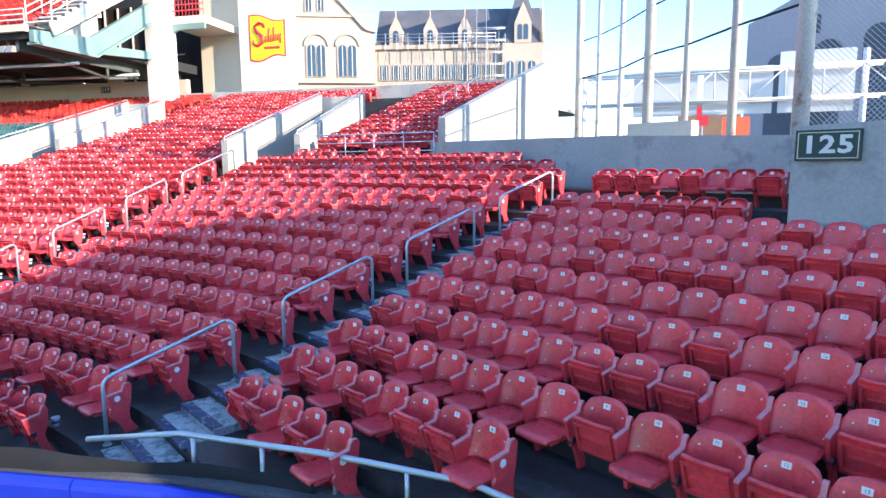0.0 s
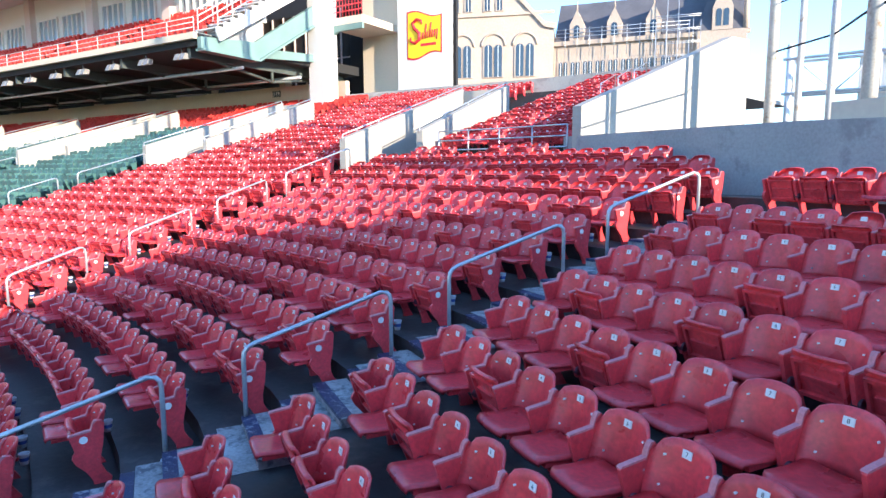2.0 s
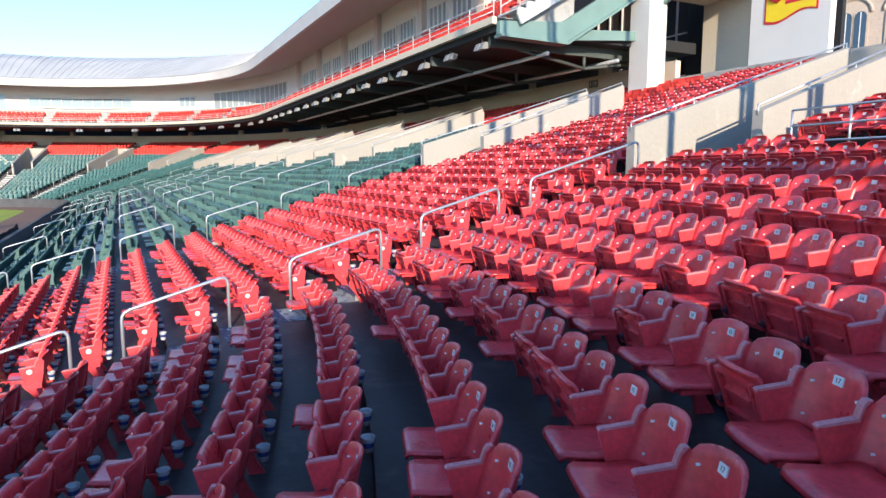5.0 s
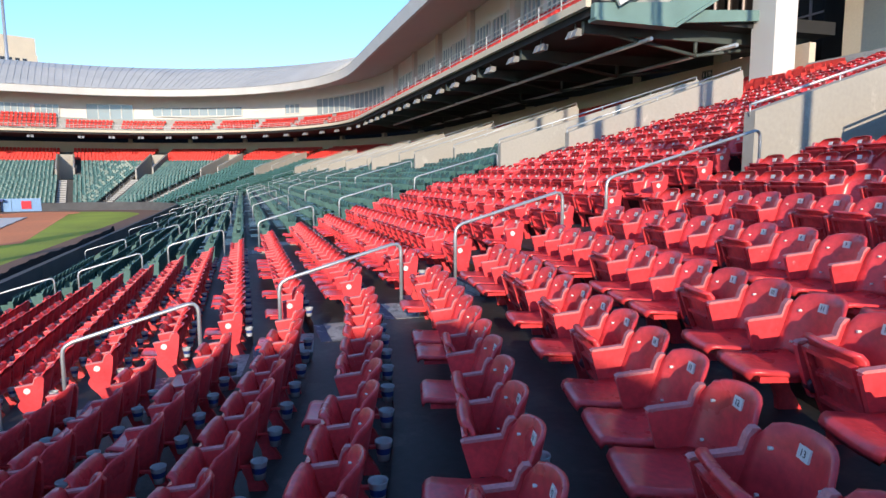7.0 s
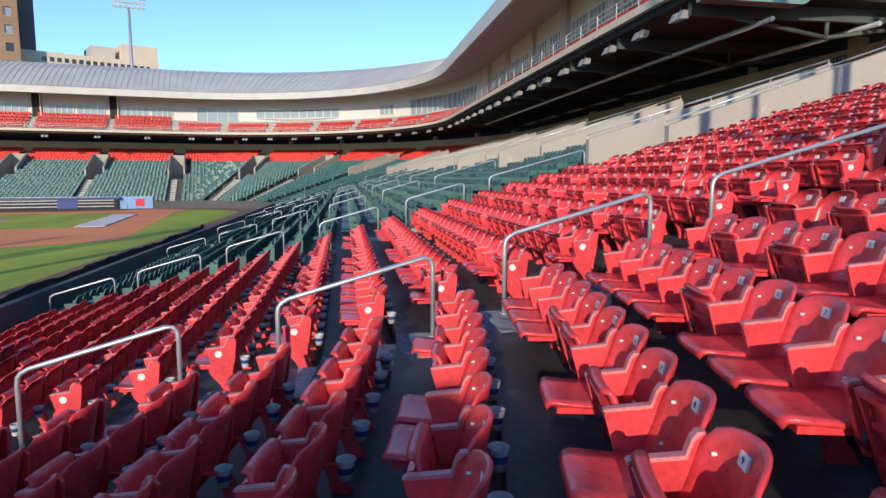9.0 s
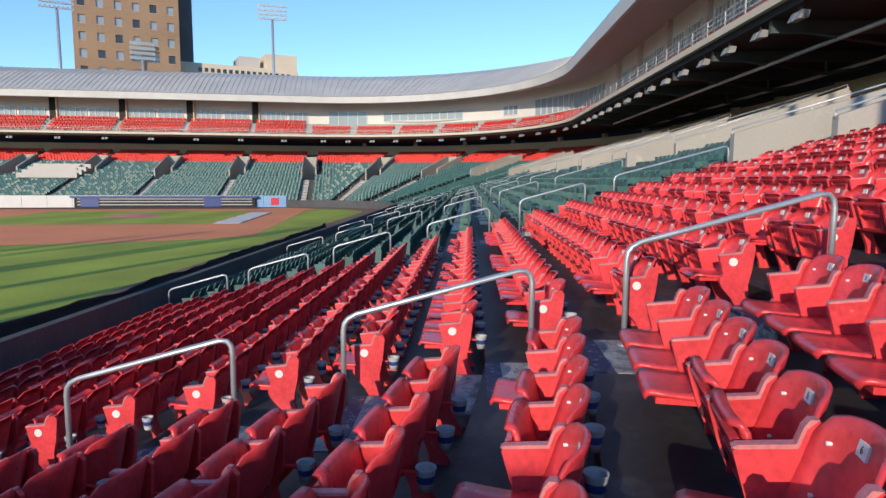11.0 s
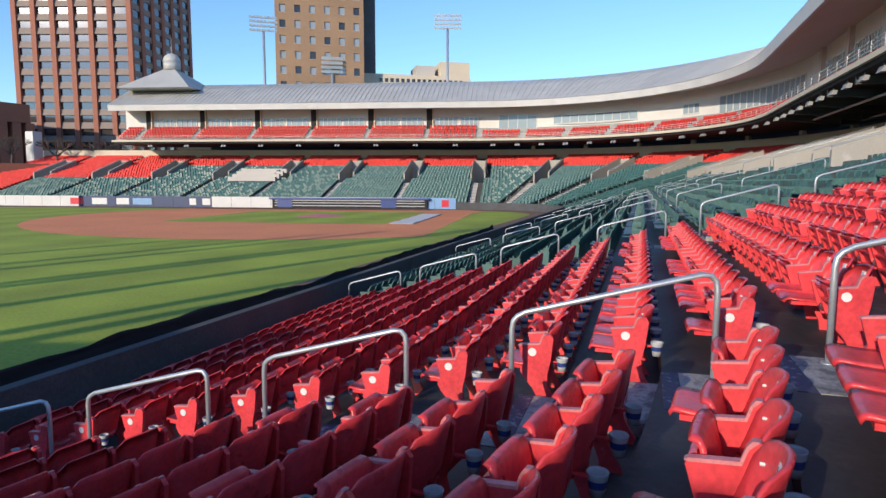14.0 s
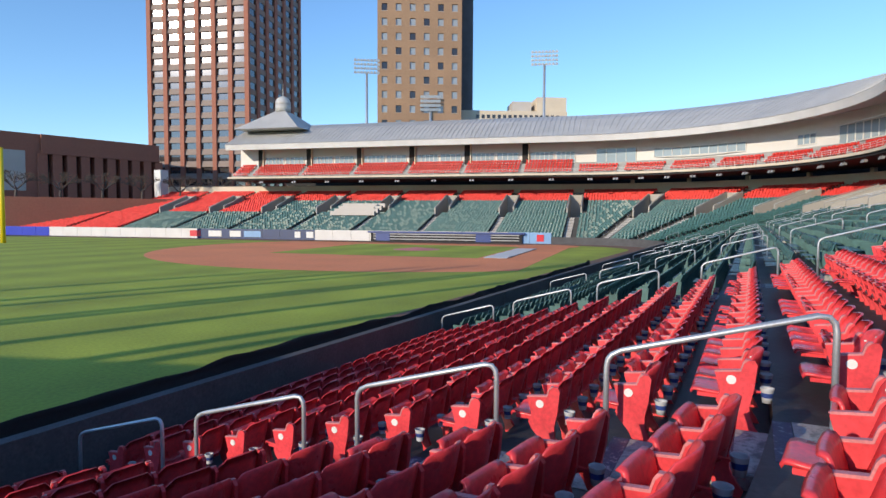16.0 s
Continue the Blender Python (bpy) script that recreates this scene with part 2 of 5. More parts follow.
def scatter(name, template, places, mats, label, category, extra=()):
    """One mesh of many copies of a template at poses (x, y, z, turn); templates chosen per place."""
    vs, fs, ms, ss, base = [], [], [], [], 0
    cache = {}
    for (k, x, y, z, a) in places:
        if k not in cache:
            g = template[k]
            tri, tm, ts = [], [], []
            for f, mm, sm in zip(g.f, g.m, g.s):
                if len(f) > 4:
                    cut = [tuple(f[i] for i in t) for t in tessellate_polygon([[Vector(g.v[i]) for i in f]])]
                else:
                    cut = [(f[0], f[i], f[i + 1]) for i in range(1, len(f) - 1)]
                for t in cut:
                    tri.append(t)
                    tm.append(mm)
                    ts.append(sm)
            cache[k] = (np.array(g.v, float), np.array(tri, int), np.array(tm, int), np.array(ts, bool))
        v, t, m_, s_ = cache[k]
        c, sn = math.cos(a), math.sin(a)
        w = np.empty_like(v)
        w[:, 0] = v[:, 0] * c - v[:, 1] * sn + x
        w[:, 1] = v[:, 0] * sn + v[:, 1] * c + y
        w[:, 2] = v[:, 2] + z
        vs.append(w)
        fs.append(t + base)
        ms.append(m_)
        ss.append(s_)
        base += len(v)
    v, f, m_, s_ = np.concatenate(vs), np.concatenate(fs), np.concatenate(ms), np.concatenate(ss)
    me = bpy.data.meshes.new(name)
    me.vertices.add(len(v))
    me.vertices.foreach_set("co", v.astype(np.float32).ravel())
    me.loops.add(len(f) * 3)
    me.loops.foreach_set("vertex_index", f.astype(np.int32).ravel())
    me.polygons.add(len(f))
    me.polygons.foreach_set("loop_start", np.arange(0, len(f) * 3, 3, dtype=np.int32))
    for m in mats:
        me.materials.append(m)
    me.polygons.foreach_set("material_index", m_.astype(np.int32))
    me.polygons.foreach_set("use_smooth", s_)
    me.update(calc_edges=True)
    return tagged(new(name, me), label, category, "", "stuff")


# ---- plan of the seating bowl ----
# Rows follow one line: straight beside the first block, an arc, straight along x, a second arc behind home, straight again.
ARC1 = Vector((-13.07, -5.96))
BEND1 = radians(33.0)
BLOCK2, FLAT = radians(30.4), 0.2
ARC2 = Vector((-80.0, -7.4))
BEND2 = radians(101.5)
PITCH = 0.489


def row_y(j):
    return 1.08 * (6.97 + 0.70 * j + 0.0041 * j * j)


def row_z(j):
    return 1.08 * (0.25 + 0.186 * j + 0.0012 * j * j) + 0.9 - 0.5


def spot(zone, s, y):
    """Place and turn of a point s along a zone of the bowl, on the line that is y on the straight."""
    if zone == "A":
        r, a = y - ARC1.y, BEND1
        return ARC1.x + r * math.sin(a) + s * math.cos(a), ARC1.y + r * math.cos(a) - s * math.sin(a), -a
    if zone == "B":
        f = min(1.0, max(0.0, s / BLOCK2))
        r = y - ARC1.y - 4 * FLAT * f * (1 - f)
        turn = -4 * FLAT * (1 - 2 * f) / BLOCK2 / r if 0 < s < BLOCK2 else 0.0
        return ARC1.x + r * math.sin(s), ARC1.y + r * math.cos(s), -s + turn
    if zone == "C":
        return -13.07 - s, y, 0.0
    if zone == "D":
        r = y - ARC2.y
        return ARC2.x - r * math.sin(s), ARC2.y + r * math.cos(s), s
    r, a = y - ARC2.y, BEND2
    return ARC2.x - r * math.sin(a) - s * math.cos(a), ARC2.y + r * math.cos(a) - s * math.sin(a), a


LINE_A = [("A", s) for s in (10.0, 7.0, 4.0, 1.5, 0.0)]
LINE_B = [("B", BEND1 * k / 22) for k in range(22, -1, -1)]
LINE_C = [("C", s) for s in (6.0, 11.17, 22.34, 33.51, 44.68, 55.85, 66.93)]
LINE_D = [("D", BEND2 * k / 22) for k in range(1, 23)]
LINE_E = [("E", s) for s in (12.0, 24.0, 36.0, 48.0, 60.0, 75.0, 90.0)]
LINE_E_LOW = LINE_E + [("E", 106.0), ("E", 123.6)]


def sweep(profile, line, mat=0, closed=False):
    """A profile of (y, z) points carried along stations of the bowl."""
    g = Geo()
    n = len(profile)
    vs = []
    for zone, s in line:
        for y, z in profile:
            px, py, _ = spot(zone, s, y)
            vs.append((px, py, z))
    fs = []
    for i in range(len(line) - 1):
        for k in range(n if closed else n - 1):
            k2 = (k + 1) % n
            fs.append((i * n + k, i * n + k2, (i + 1) * n + k2, (i + 1) * n + k))
    g.add(vs, fs, mat)
    if closed:
        g.add(vs[:n], [tuple(range(n))], mat)
        g.add(vs[-n:], [tuple(range(n))[::-1]], mat)
    return g


def front_limit(x):
    """The line of the field wall: y of its back face."""
    if x < -12:
        return 4.75
    if x < -3:
        return 4.75 + (x + 12) / 9 * 0.55
    if x < -1:
        return 5.3 - (x + 3) * 0.12
    return 5.06 - (x + 1) * 0.52


def inner_y(zone, s):
    lo = 2.0
    if zone not in "AB":
        return 4.75
    for _ in range(200):
        px, py, _a = spot(zone, s, lo)
        if py >= front_limit(px):
            break
        lo += 0.05
    return lo


def terrace(line, j0, j1, thick=0.6, clamp=False):
    prof = [(row_y(j0 - 1) + 0.33, row_z(j0) - thick)]
    for j in range(j0, j1 + 1):
        prof += [(row_y(j - 1) + 0.33, row_z(j)), (row_y(j) + 0.33, row_z(j))]
    prof += [(row_y(j1) + 0.33, row_z(j1) - thick)]
    g = Geo()
    n = len(prof)
    vs = []
    for zone, s in line:
        lim = inner_y(zone, s) if clamp else -99
        for y, z in prof:
            px, py, _ = spot(zone, s, max(y, lim))
            vs.append((px, py, z))
    fs = [(i * n + k, i * n + (k + 1) % n, (i + 1) * n + (k + 1) % n, (i + 1) * n + k) for i in range(len(line) - 1) for k in range(n)]
    return g.add(vs, fs).add(vs[:n], [tuple(range(n))]).add(vs[-n:], [tuple(range(n))[::-1]])


# ---- ground and field ----
structure("ground", Geo().add([(-2500, -2500, -0.03), (2500, -2500, -0.03), (2500, 2500, -0.03), (-2500, 2500, -0.03)], [(0, 1, 2, 3)]), ASPHALT, "grey asphalt ground round the stadium", "ground")
field = Geo()
field_pts = [(40, -4), (40, -120), (-60, -125), (-70, -95), (-112, -20), (-104, 0), (-90, 4.6), (-12, 4.6), (-3, 5.2), (8, 1.0)]
field.add([(x, y, 0.0) for x, y in field_pts], [tuple(range(len(field_pts)))])
structure("field_grass", field, GRASS, "mown green baseball outfield grass in low sun", "grass")
MOUND = Vector((-69.8, -21.2))
HOME = Vector((-85.0, -10.3))
FOUL = Vector((0.988, 0.155)).normalized()
FOUL2 = Vector((FOUL.y, -FOUL.x))
THIRD = HOME + FOUL * 27.4
FIRST = HOME + FOUL2 * 27.4
SECOND = THIRD + FOUL2 * 27.4


def disc(c, r, z, n=64, a0=0.0, a1=2 * math.pi):
    g = Geo()
    pts = [(c[0] + r * math.cos(a0 + (a1 - a0) * i / n), c[1] + r * math.sin(a0 + (a1 - a0) * i / n), z) for i in range(n)]
    return g.add(pts, [tuple(range(n))])


# clay: the part of the circle round the mound that lies on the outfield side of the bases
clay = Geo()
pts = []
for i in range(97):
    a = 2 * math.pi * i / 96
    p = MOUND + Vector((math.cos(a), math.sin(a))) * 28.3
    d = p - HOME
    u, w = max(d.dot(FOUL), -3.0), max(d.dot(FOUL2), -3.0)
    q = HOME + FOUL * u + FOUL2 * w
    pts.append((q.x, q.y, 0.008))
clay.add(pts[:-1], [tuple(range(96))])
structure("infield_clay", clay, DIRT, "reddish clay of the baseball infield", "ground")
sq = [HOME + FOUL * a + FOUL2 * b for a, b in ((3, 3), (25, 3), (25, 25), (3, 25))]
structure("infield_grass", Geo().add([(p.x, p.y, 0.016) for p in sq], [(0, 1, 2, 3)]), GRASS, "square of infield grass inside the clay", "grass")
structure("home_circle", disc(HOME, 4.0, 0.024), DIRT, "clay circle round home plate", "ground")
mound = Geo()
for k in range(6):
    r0, r1 = 2.75 * (1 - k / 6), 2.75 * (1 - (k + 1) / 6)
    mound.add([(MOUND.x + r * math.cos(i * math.pi / 12), MOUND.y + r * math.sin(i * math.pi / 12), 0.02 + 0.25 * (1 - r / 2.75)) for r in (r0, max(r1, 0.02)) for i in range(24)], [(i, (i + 1) % 24, 24 + (i + 1) % 24, 24 + i) for i in range(24)], 0, True)
thing("mound_cover", mound, WORN, "pale round tarpaulin over the pitcher's mound", "tarpaulin")
tarp_cover = empty("base_path_tarpaulin", Matrix(), "long white tarpaulin laid along the base path", "tarpaulin")
a0, a1 = HOME + FOUL * 7 + FOUL2 * 1.4, HOME + FOUL * 24.5 + FOUL2 * 1.4
for i in range(12):
    p, q = a0.lerp(a1, i / 12), a0.lerp(a1, (i + 1) / 12)
    z0, z1 = 0.06 + 0.03 * (i % 3), 0.06 + 0.03 * ((i + 1) % 3)
    tarp = Geo().add([(p.x - FOUL2.x * 1.1, p.y - FOUL2.y * 1.1, z0), (p.x + FOUL2.x * 1.1, p.y + FOUL2.y * 1.1, z0), (q.x + FOUL2.x * 1.1, q.y + FOUL2.y * 1.1, z1), (q.x - FOUL2.x * 1.1, q.y - FOUL2.y * 1.1, z1),
              (p.x - FOUL2.x * 1.1, p.y - FOUL2.y * 1.1, 0.03), (p.x + FOUL2.x * 1.1, p.y + FOUL2.y * 1.1, 0.03), (q.x + FOUL2.x * 1.1, q.y + FOUL2.y * 1.1, 0.03), (q.x - FOUL2.x * 1.1, q.y - FOUL2.y * 1.1, 0.03)], [(0, 1, 2, 3), (0, 4, 5, 1), (2, 6, 7, 3), (1, 5, 6, 2), (0, 3, 7, 4)])
    part("sheet", tarp, WHITE, tarp_cover)
trk = sweep([(4.72, 0.008), (0.6, 0.008)], [("C", s) for s in (0, 20, 40, 66.9)] + LINE_D + LINE_E)
structure("warning_track", trk, TRACK, "strip of brown warning track along the stands", "ground")

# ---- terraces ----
structure("terrace_lower", terrace(LINE_A + LINE_B + [("C", 0.43)], -3, 14, clamp=True), CONCRETE_DARK, "worn concrete terraces of the curved block, darkened for shade", "terrace")
structure("terrace_lower_straight", terrace([("C", 0.43)] + LINE_C + LINE_D + LINE_E_LOW, -3, 14), CONCRETE_DARK, "concrete terraces of the straight stand, darkened for shade", "terrace")
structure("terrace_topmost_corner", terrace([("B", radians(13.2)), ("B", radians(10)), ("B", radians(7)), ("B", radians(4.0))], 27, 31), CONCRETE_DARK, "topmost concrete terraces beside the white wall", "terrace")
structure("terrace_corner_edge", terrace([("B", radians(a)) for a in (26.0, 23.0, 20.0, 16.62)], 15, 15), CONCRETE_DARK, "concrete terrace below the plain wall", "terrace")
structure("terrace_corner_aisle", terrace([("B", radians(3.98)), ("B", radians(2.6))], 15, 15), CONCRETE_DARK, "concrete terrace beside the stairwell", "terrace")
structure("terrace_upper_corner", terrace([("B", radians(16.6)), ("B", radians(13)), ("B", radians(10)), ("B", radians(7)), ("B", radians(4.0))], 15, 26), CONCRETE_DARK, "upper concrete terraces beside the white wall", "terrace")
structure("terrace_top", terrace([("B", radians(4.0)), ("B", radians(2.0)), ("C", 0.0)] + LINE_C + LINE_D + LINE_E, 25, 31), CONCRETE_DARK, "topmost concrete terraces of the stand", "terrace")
AISLES_C = [("C", 11.17 * n) for n in range(7)]
AISLES_D = [("D", BEND2 * k / 5) for k in range(1, 5)]
AISLES_E = [("E", 0.6 + 11.17 * n) for n in range(8)]
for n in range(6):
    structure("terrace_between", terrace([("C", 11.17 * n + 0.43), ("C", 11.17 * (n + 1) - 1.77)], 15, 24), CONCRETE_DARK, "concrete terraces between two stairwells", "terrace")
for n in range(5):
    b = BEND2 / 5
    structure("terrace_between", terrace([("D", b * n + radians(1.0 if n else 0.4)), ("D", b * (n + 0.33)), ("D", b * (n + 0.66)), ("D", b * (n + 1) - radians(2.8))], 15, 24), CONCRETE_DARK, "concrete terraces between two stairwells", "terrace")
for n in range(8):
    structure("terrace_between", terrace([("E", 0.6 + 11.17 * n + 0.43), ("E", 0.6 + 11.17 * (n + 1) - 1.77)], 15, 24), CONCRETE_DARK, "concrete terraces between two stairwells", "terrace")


# ---- stairwell walls ----
def stairwell(zone, s0, width):
    """Two cream walls that rise with the terraces, a back wall and a floor between; s0 is the far wall, the near one lies before it."""
    def place(ds, y):
        if zone == "D":
            return spot("D", s0 + ds / (24 - ARC2.y), y)
        return spot(zone, s0 + ds, y)
    ob = None
    for side, (a, b, y0) in enumerate(((0.43, 0.18, 20.2), (-width - 0.25 + 0.43, -width + 0.43, 21.6))):
        g = Geo()
        y1 = 28.3
        prof = [(y0, 3.2), (y0, row_z((y0 - 7.5) / 0.84) + 1.0 + 0.1), (y1, 7.72), (y1, 3.2)]
        prof[1] = (y0, 5.25 if side == 0 else 5.15 + 0.35)
        vs = []
        for ds in (a, b):
            for y, z in prof:
                px, py, _ = place(ds, y)
                vs.append((px, py, z))
        g.add(vs, [(0, 1, 2, 3), (7, 6, 5, 4), (0, 4, 5, 1), (1, 5, 6, 2), (2, 6, 7, 3), (3, 7, 4, 0)])
        structure("stairwell_wall", g, WHITE_WALL, "pale painted concrete wall rising beside a stairwell", "wall")
        r = Geo()
        pts = []
        for y, z in ((y0, prof[1][1] + 0.12), (y1, 7.72 + 0.12)):
            px, py, _ = place((a + b) / 2, y)
            pts.append((px, py, z))
        r.tube(pts, 0.025)
        for k in range(5):
            q = Vector(pts[0]).lerp(Vector(pts[1]), k / 4)
            r.tube([q, (q.x, q.y, q.z - 0.2)], 0.018, n=6)
        thing("wall_rail", r, GALV, "galvanised tube rail along a stairwell wall", "railing", group="stairwell rails")
    g = Geo()
    vs = []
    for ds in (0.3, -width + 0.3):
        for y, z in ((28.25, 3.2), (28.25, 7.6), (28.45, 7.6), (28.45, 3.2)):
            px, py, _ = place(ds, y)
            vs.append((px, py, z))
    g.add(vs, [(0, 1, 2, 3), (7, 6, 5, 4), (0, 4, 5, 1), (1, 5, 6, 2), (2, 6, 7, 3), (3, 7, 4, 0)])
    structure("stairwell_back", g, WHITE_WALL, "pale back wall of a stairwell under the top rows", "wall")
    g = Geo()
    vs = []
    zf = row_z(14)
    for ds in (0.3, -width + 0.3):
        for y, z in ((20.0, zf - 0.2), (20.0, zf - 0.004), (28.3, zf - 0.004), (28.3, zf - 0.2)):
            px, py, _ = place(ds, y)
            vs.append((px, py, z))
    g.add(vs, [(0, 1, 2, 3), (7, 6, 5, 4), (0, 4, 5, 1), (1, 5, 6, 2), (2, 6, 7, 3), (3, 7, 4, 0)])
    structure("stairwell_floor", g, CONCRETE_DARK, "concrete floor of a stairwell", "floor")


for zone, s in AISLES_C + AISLES_D + AISLES_E:
    stairwell(zone, s, 2.2)

# ---- walls round the near block ----
def wall_line(pts, z0, z1, t, name, mat, label, cap=0.0):
    """A wall along plan points with thickness t to the left of the line."""
    g = Geo()
    for k in range(len(pts) - 1):
        a, b = Vector(pts[k]), Vector(pts[k + 1])
        d = (b - a).normalized()
        n = Vector((-d.y, d.x)) * t
        b = b + d * (0.0 if k == len(pts) - 2 else t * 0.3)
        za, zb = (z1[k], z1[k + 1]) if isinstance(z1, (list, tuple)) else (z1, z1)
        vs = [(a.x, a.y, z0), (b.x, b.y, z0), (b.x + n.x, b.y + n.y, z0), (a.x + n.x, a.y + n.y, z0), (a.x, a.y, za), (b.x, b.y, zb), (b.x + n.x, b.y + n.y, zb), (a.x + n.x, a.y + n.y, za)]
        g.add(vs, [(0, 3, 2, 1), (4, 5, 6, 7), (0, 1, 5, 4), (1, 2, 6, 5), (2, 3, 7, 6), (3, 0, 4, 7)])
    return structure(name, g, mat, label, "wall")


def pt(zone, s, y):
    return spot(zone, s, y)[:2]


# white radial wall that ends the upper corner block
g = Geo()
for (ya, za0, za1), (yb, zb0, zb1) in (((21.45, 4.4, 5.85), (30.0, 4.4, 8.75)), ((30.0, 4.4, 8.75), (31.3, 4.4, 8.8))):
    vs = []
    for ang in (radians(16.7), radians(17.3)):
        for y, z in ((ya, za0), (ya, za1), (yb, zb1), (yb, zb0)):
            px, py, _ = spot("B", ang, y)
            vs.append((px, py, z))
    g.add(vs, [(0, 1, 2, 3), (7, 6, 5, 4), (0, 4, 5, 1), (1, 5, 6, 2), (2, 6, 7, 3), (3, 7, 4, 0)])
structure("wall_white", g, WHITE_WALL, "white painted side wall stepping up with the seats", "wall")
wall_line([(7.0, 12.0), (0.15, 16.45), (-5.6, 20.4)][::-1], 2.8, [5.08, 5.02, 4.75], 0.3, "wall_concrete", CONCRETE, "plain grey concrete wall behind the top row")
wall_line([pt("A", -0.65, 20.2), pt("A", 1.0, 20.2)], 4.6, 5.3, 0.35, "wall_cream_parapet", CREAM, "cream parapet on top of the concrete wall")


# grey block with the section number
blk = Geo()
vs = []
for s in (4.6, 12.0):
    for y, z in ((row_y(10) + 0.36, 2.6), (row_y(10) + 0.36, 4.82 + (s - 4.6) * 0.03), (row_y(14), 4.82 + (s - 4.6) * 0.03), (row_y(14), 2.6)):
        px, py, _ = spot("A", s, y)
        vs.append((px, py, z))
blk.add(vs, [(0, 1, 2, 3), (7, 6, 5, 4), (0, 4, 5, 1), (1, 5, 6, 2), (2, 6, 7, 3), (3, 7, 4, 0)])
structure("wall_block", blk, CONCRETE, "grey concrete wall block behind the seats", "wall")


def text_geo(text, size, depth=0.004, bold=0.0):
    cu = bpy.data.curves.new("lettering", "FONT")
    cu.body, cu.size, cu.extrude, cu.align_x, cu.align_y = text, size, depth, "CENTER", "CENTER"
    cu.resolution_u = 2
    cu.offset = bold
    ob = bpy.data.objects.new("lettering", cu)
    scene.collection.objects.link(ob)
    me = bpy.data.meshes.new_from_object(ob.evaluated_get(bpy.context.evaluated_depsgraph_get()))
    bpy.data.objects.remove(ob)
    g = Geo()
    g.add([tuple(v.co) for v in me.vertices], [tuple(p.vertices) for p in me.polygons])
    bpy.data.meshes.remove(me)
    return g


UPRIGHT = pose(0, 0, 0, 90, 0, 0)


def number_sign(text, m, w, h, label):
    """A dark board with a pale border line and white figures, facing -y of its pose."""
    sign = empty("section_sign", m, label, "sign")
    part("board", Geo().box(-w / 2, w / 2, 0.0, 0.04, -h / 2, h / 2, bevel=0.0), SIGN_GREEN, sign, "dark green board")
    b = Geo()
    e, t = 0.03, 0.012
    for x0, x1, z0, z1 in ((-w / 2 + e, w / 2 - e, h / 2 - e - t, h / 2 - e), (-w / 2 + e, w / 2 - e, -h / 2 + e, -h / 2 + e + t), (-w / 2 + e, -w / 2 + e + t, -h / 2 + e, h / 2 - e), (w / 2 - e - t, w / 2 - e, -h / 2 + e, h / 2 - e)):
        b.box(x0, x1, -0.004, 0.0, z0, z1)
    part("border", b, CREAM, sign, "thin pale border line")
    for i, ch in enumerate(text):
        part("figure", text_geo(ch, h * 0.78, bold=0.01).moved(pose((i - 1) * h * 0.52, -0.004, 0) @ UPRIGHT @ Matrix.Diagonal((1.2, 1, 1, 1))), WHITE, sign, "white painted figure")
    return sign


sx, sy, sa = spot("A", 5.05, row_y(10) + 0.36)
number_sign("125", pose(sx, sy, 4.55, 0, 0, math.degrees(sa)) @ pose(0, -0.045, 0), 0.8, 0.42, "dark green board with white section number on concrete")

# field wall: concrete back, netting and rail; blue padding towards the field near the corner
front = [(-30.0, 4.45), (-12.0, 4.45), (-6.0, 4.8), (-4.0, 5.0), (-2.4, 4.95), (-0.9, 4.75), (2.0, 3.25), (8.0, 0.1)]
wall_line(front, -0.02, [1.0, 1.0, 1.12, 1.2, 1.22, 1.22, 1.22, 1.22], 0.22, "wall_field_near", WALL_FIELD, "low grey concrete wall at the edge of the field")
fw = sweep([(4.45, -0.02), (4.45, 1.0), (4.67, 1.0), (4.67, -0.02)], [("C", 17.0), ("C", 40.0), ("C", 66.93)] + LINE_D + LINE_E_LOW, closed=True)
structure("wall_field_far", fw, WALL_FIELD, "low concrete wall between stand and field", "wall")
pads = empty("wall_padding", pose(0, 0, 0), "row of blue vinyl pads along the field wall", "padding")
cells = []
for k in range(1, len(front) - 1):
    a, b = Vector(front[k]), Vector(front[k + 1])
    n = max(1, round((b - a).length / 1.2))
    for i in range(n):
        cells.append((a.lerp(b, i / n), a.lerp(b, (i + 1) / n)))
for a, b in cells:
    d = (b - a).normalized()
    o = Vector((d.y, -d.x))
    a, b = a + d * 0.008, b - d * 0.008
    g = Geo()
    zt = 1.17 if a.x > -6 else 1.0
    prof = [(0.004, 0.05), (0.004, zt - 0.055), (0.03, zt - 0.015), (0.1, zt), (0.15, zt - 0.035), (0.165, zt - 0.085), (0.165, 0.05)]
    vs = [(p.x + o.x * u, p.y + o.y * u, z) for p in (a, b) for u, z in prof]
    g.add(vs, [(i, i + 1, i + 8, i + 7) for i in range(6)] + [tuple(range(7)), tuple(range(7, 14))[::-1]])
    part("pad", g, BLUE_PAD, pads)


# rail and posts on top of the wall
rail = empty("front_rail", pose(0, 0, 0), "galvanised tube rail with short posts on the field wall", "railing")
rp = [(x, y + 0.18, 1.6) for x, y in front[3:]]
part("tube", Geo().tube([(-5.0, 5.02, 1.5)] + rp, 0.03), GALV, rail)
for k in range(3, len(front) - 1):
    for f in (0.1, 0.6):
        p = Vector(front[k]).lerp(Vector(front[k + 1]), f)
        part("post", Geo().tube([(p.x, p.y + 0.18, 1.1), (p.x, p.y + 0.18, 1.6)], 0.024, n=8), GALV, rail)


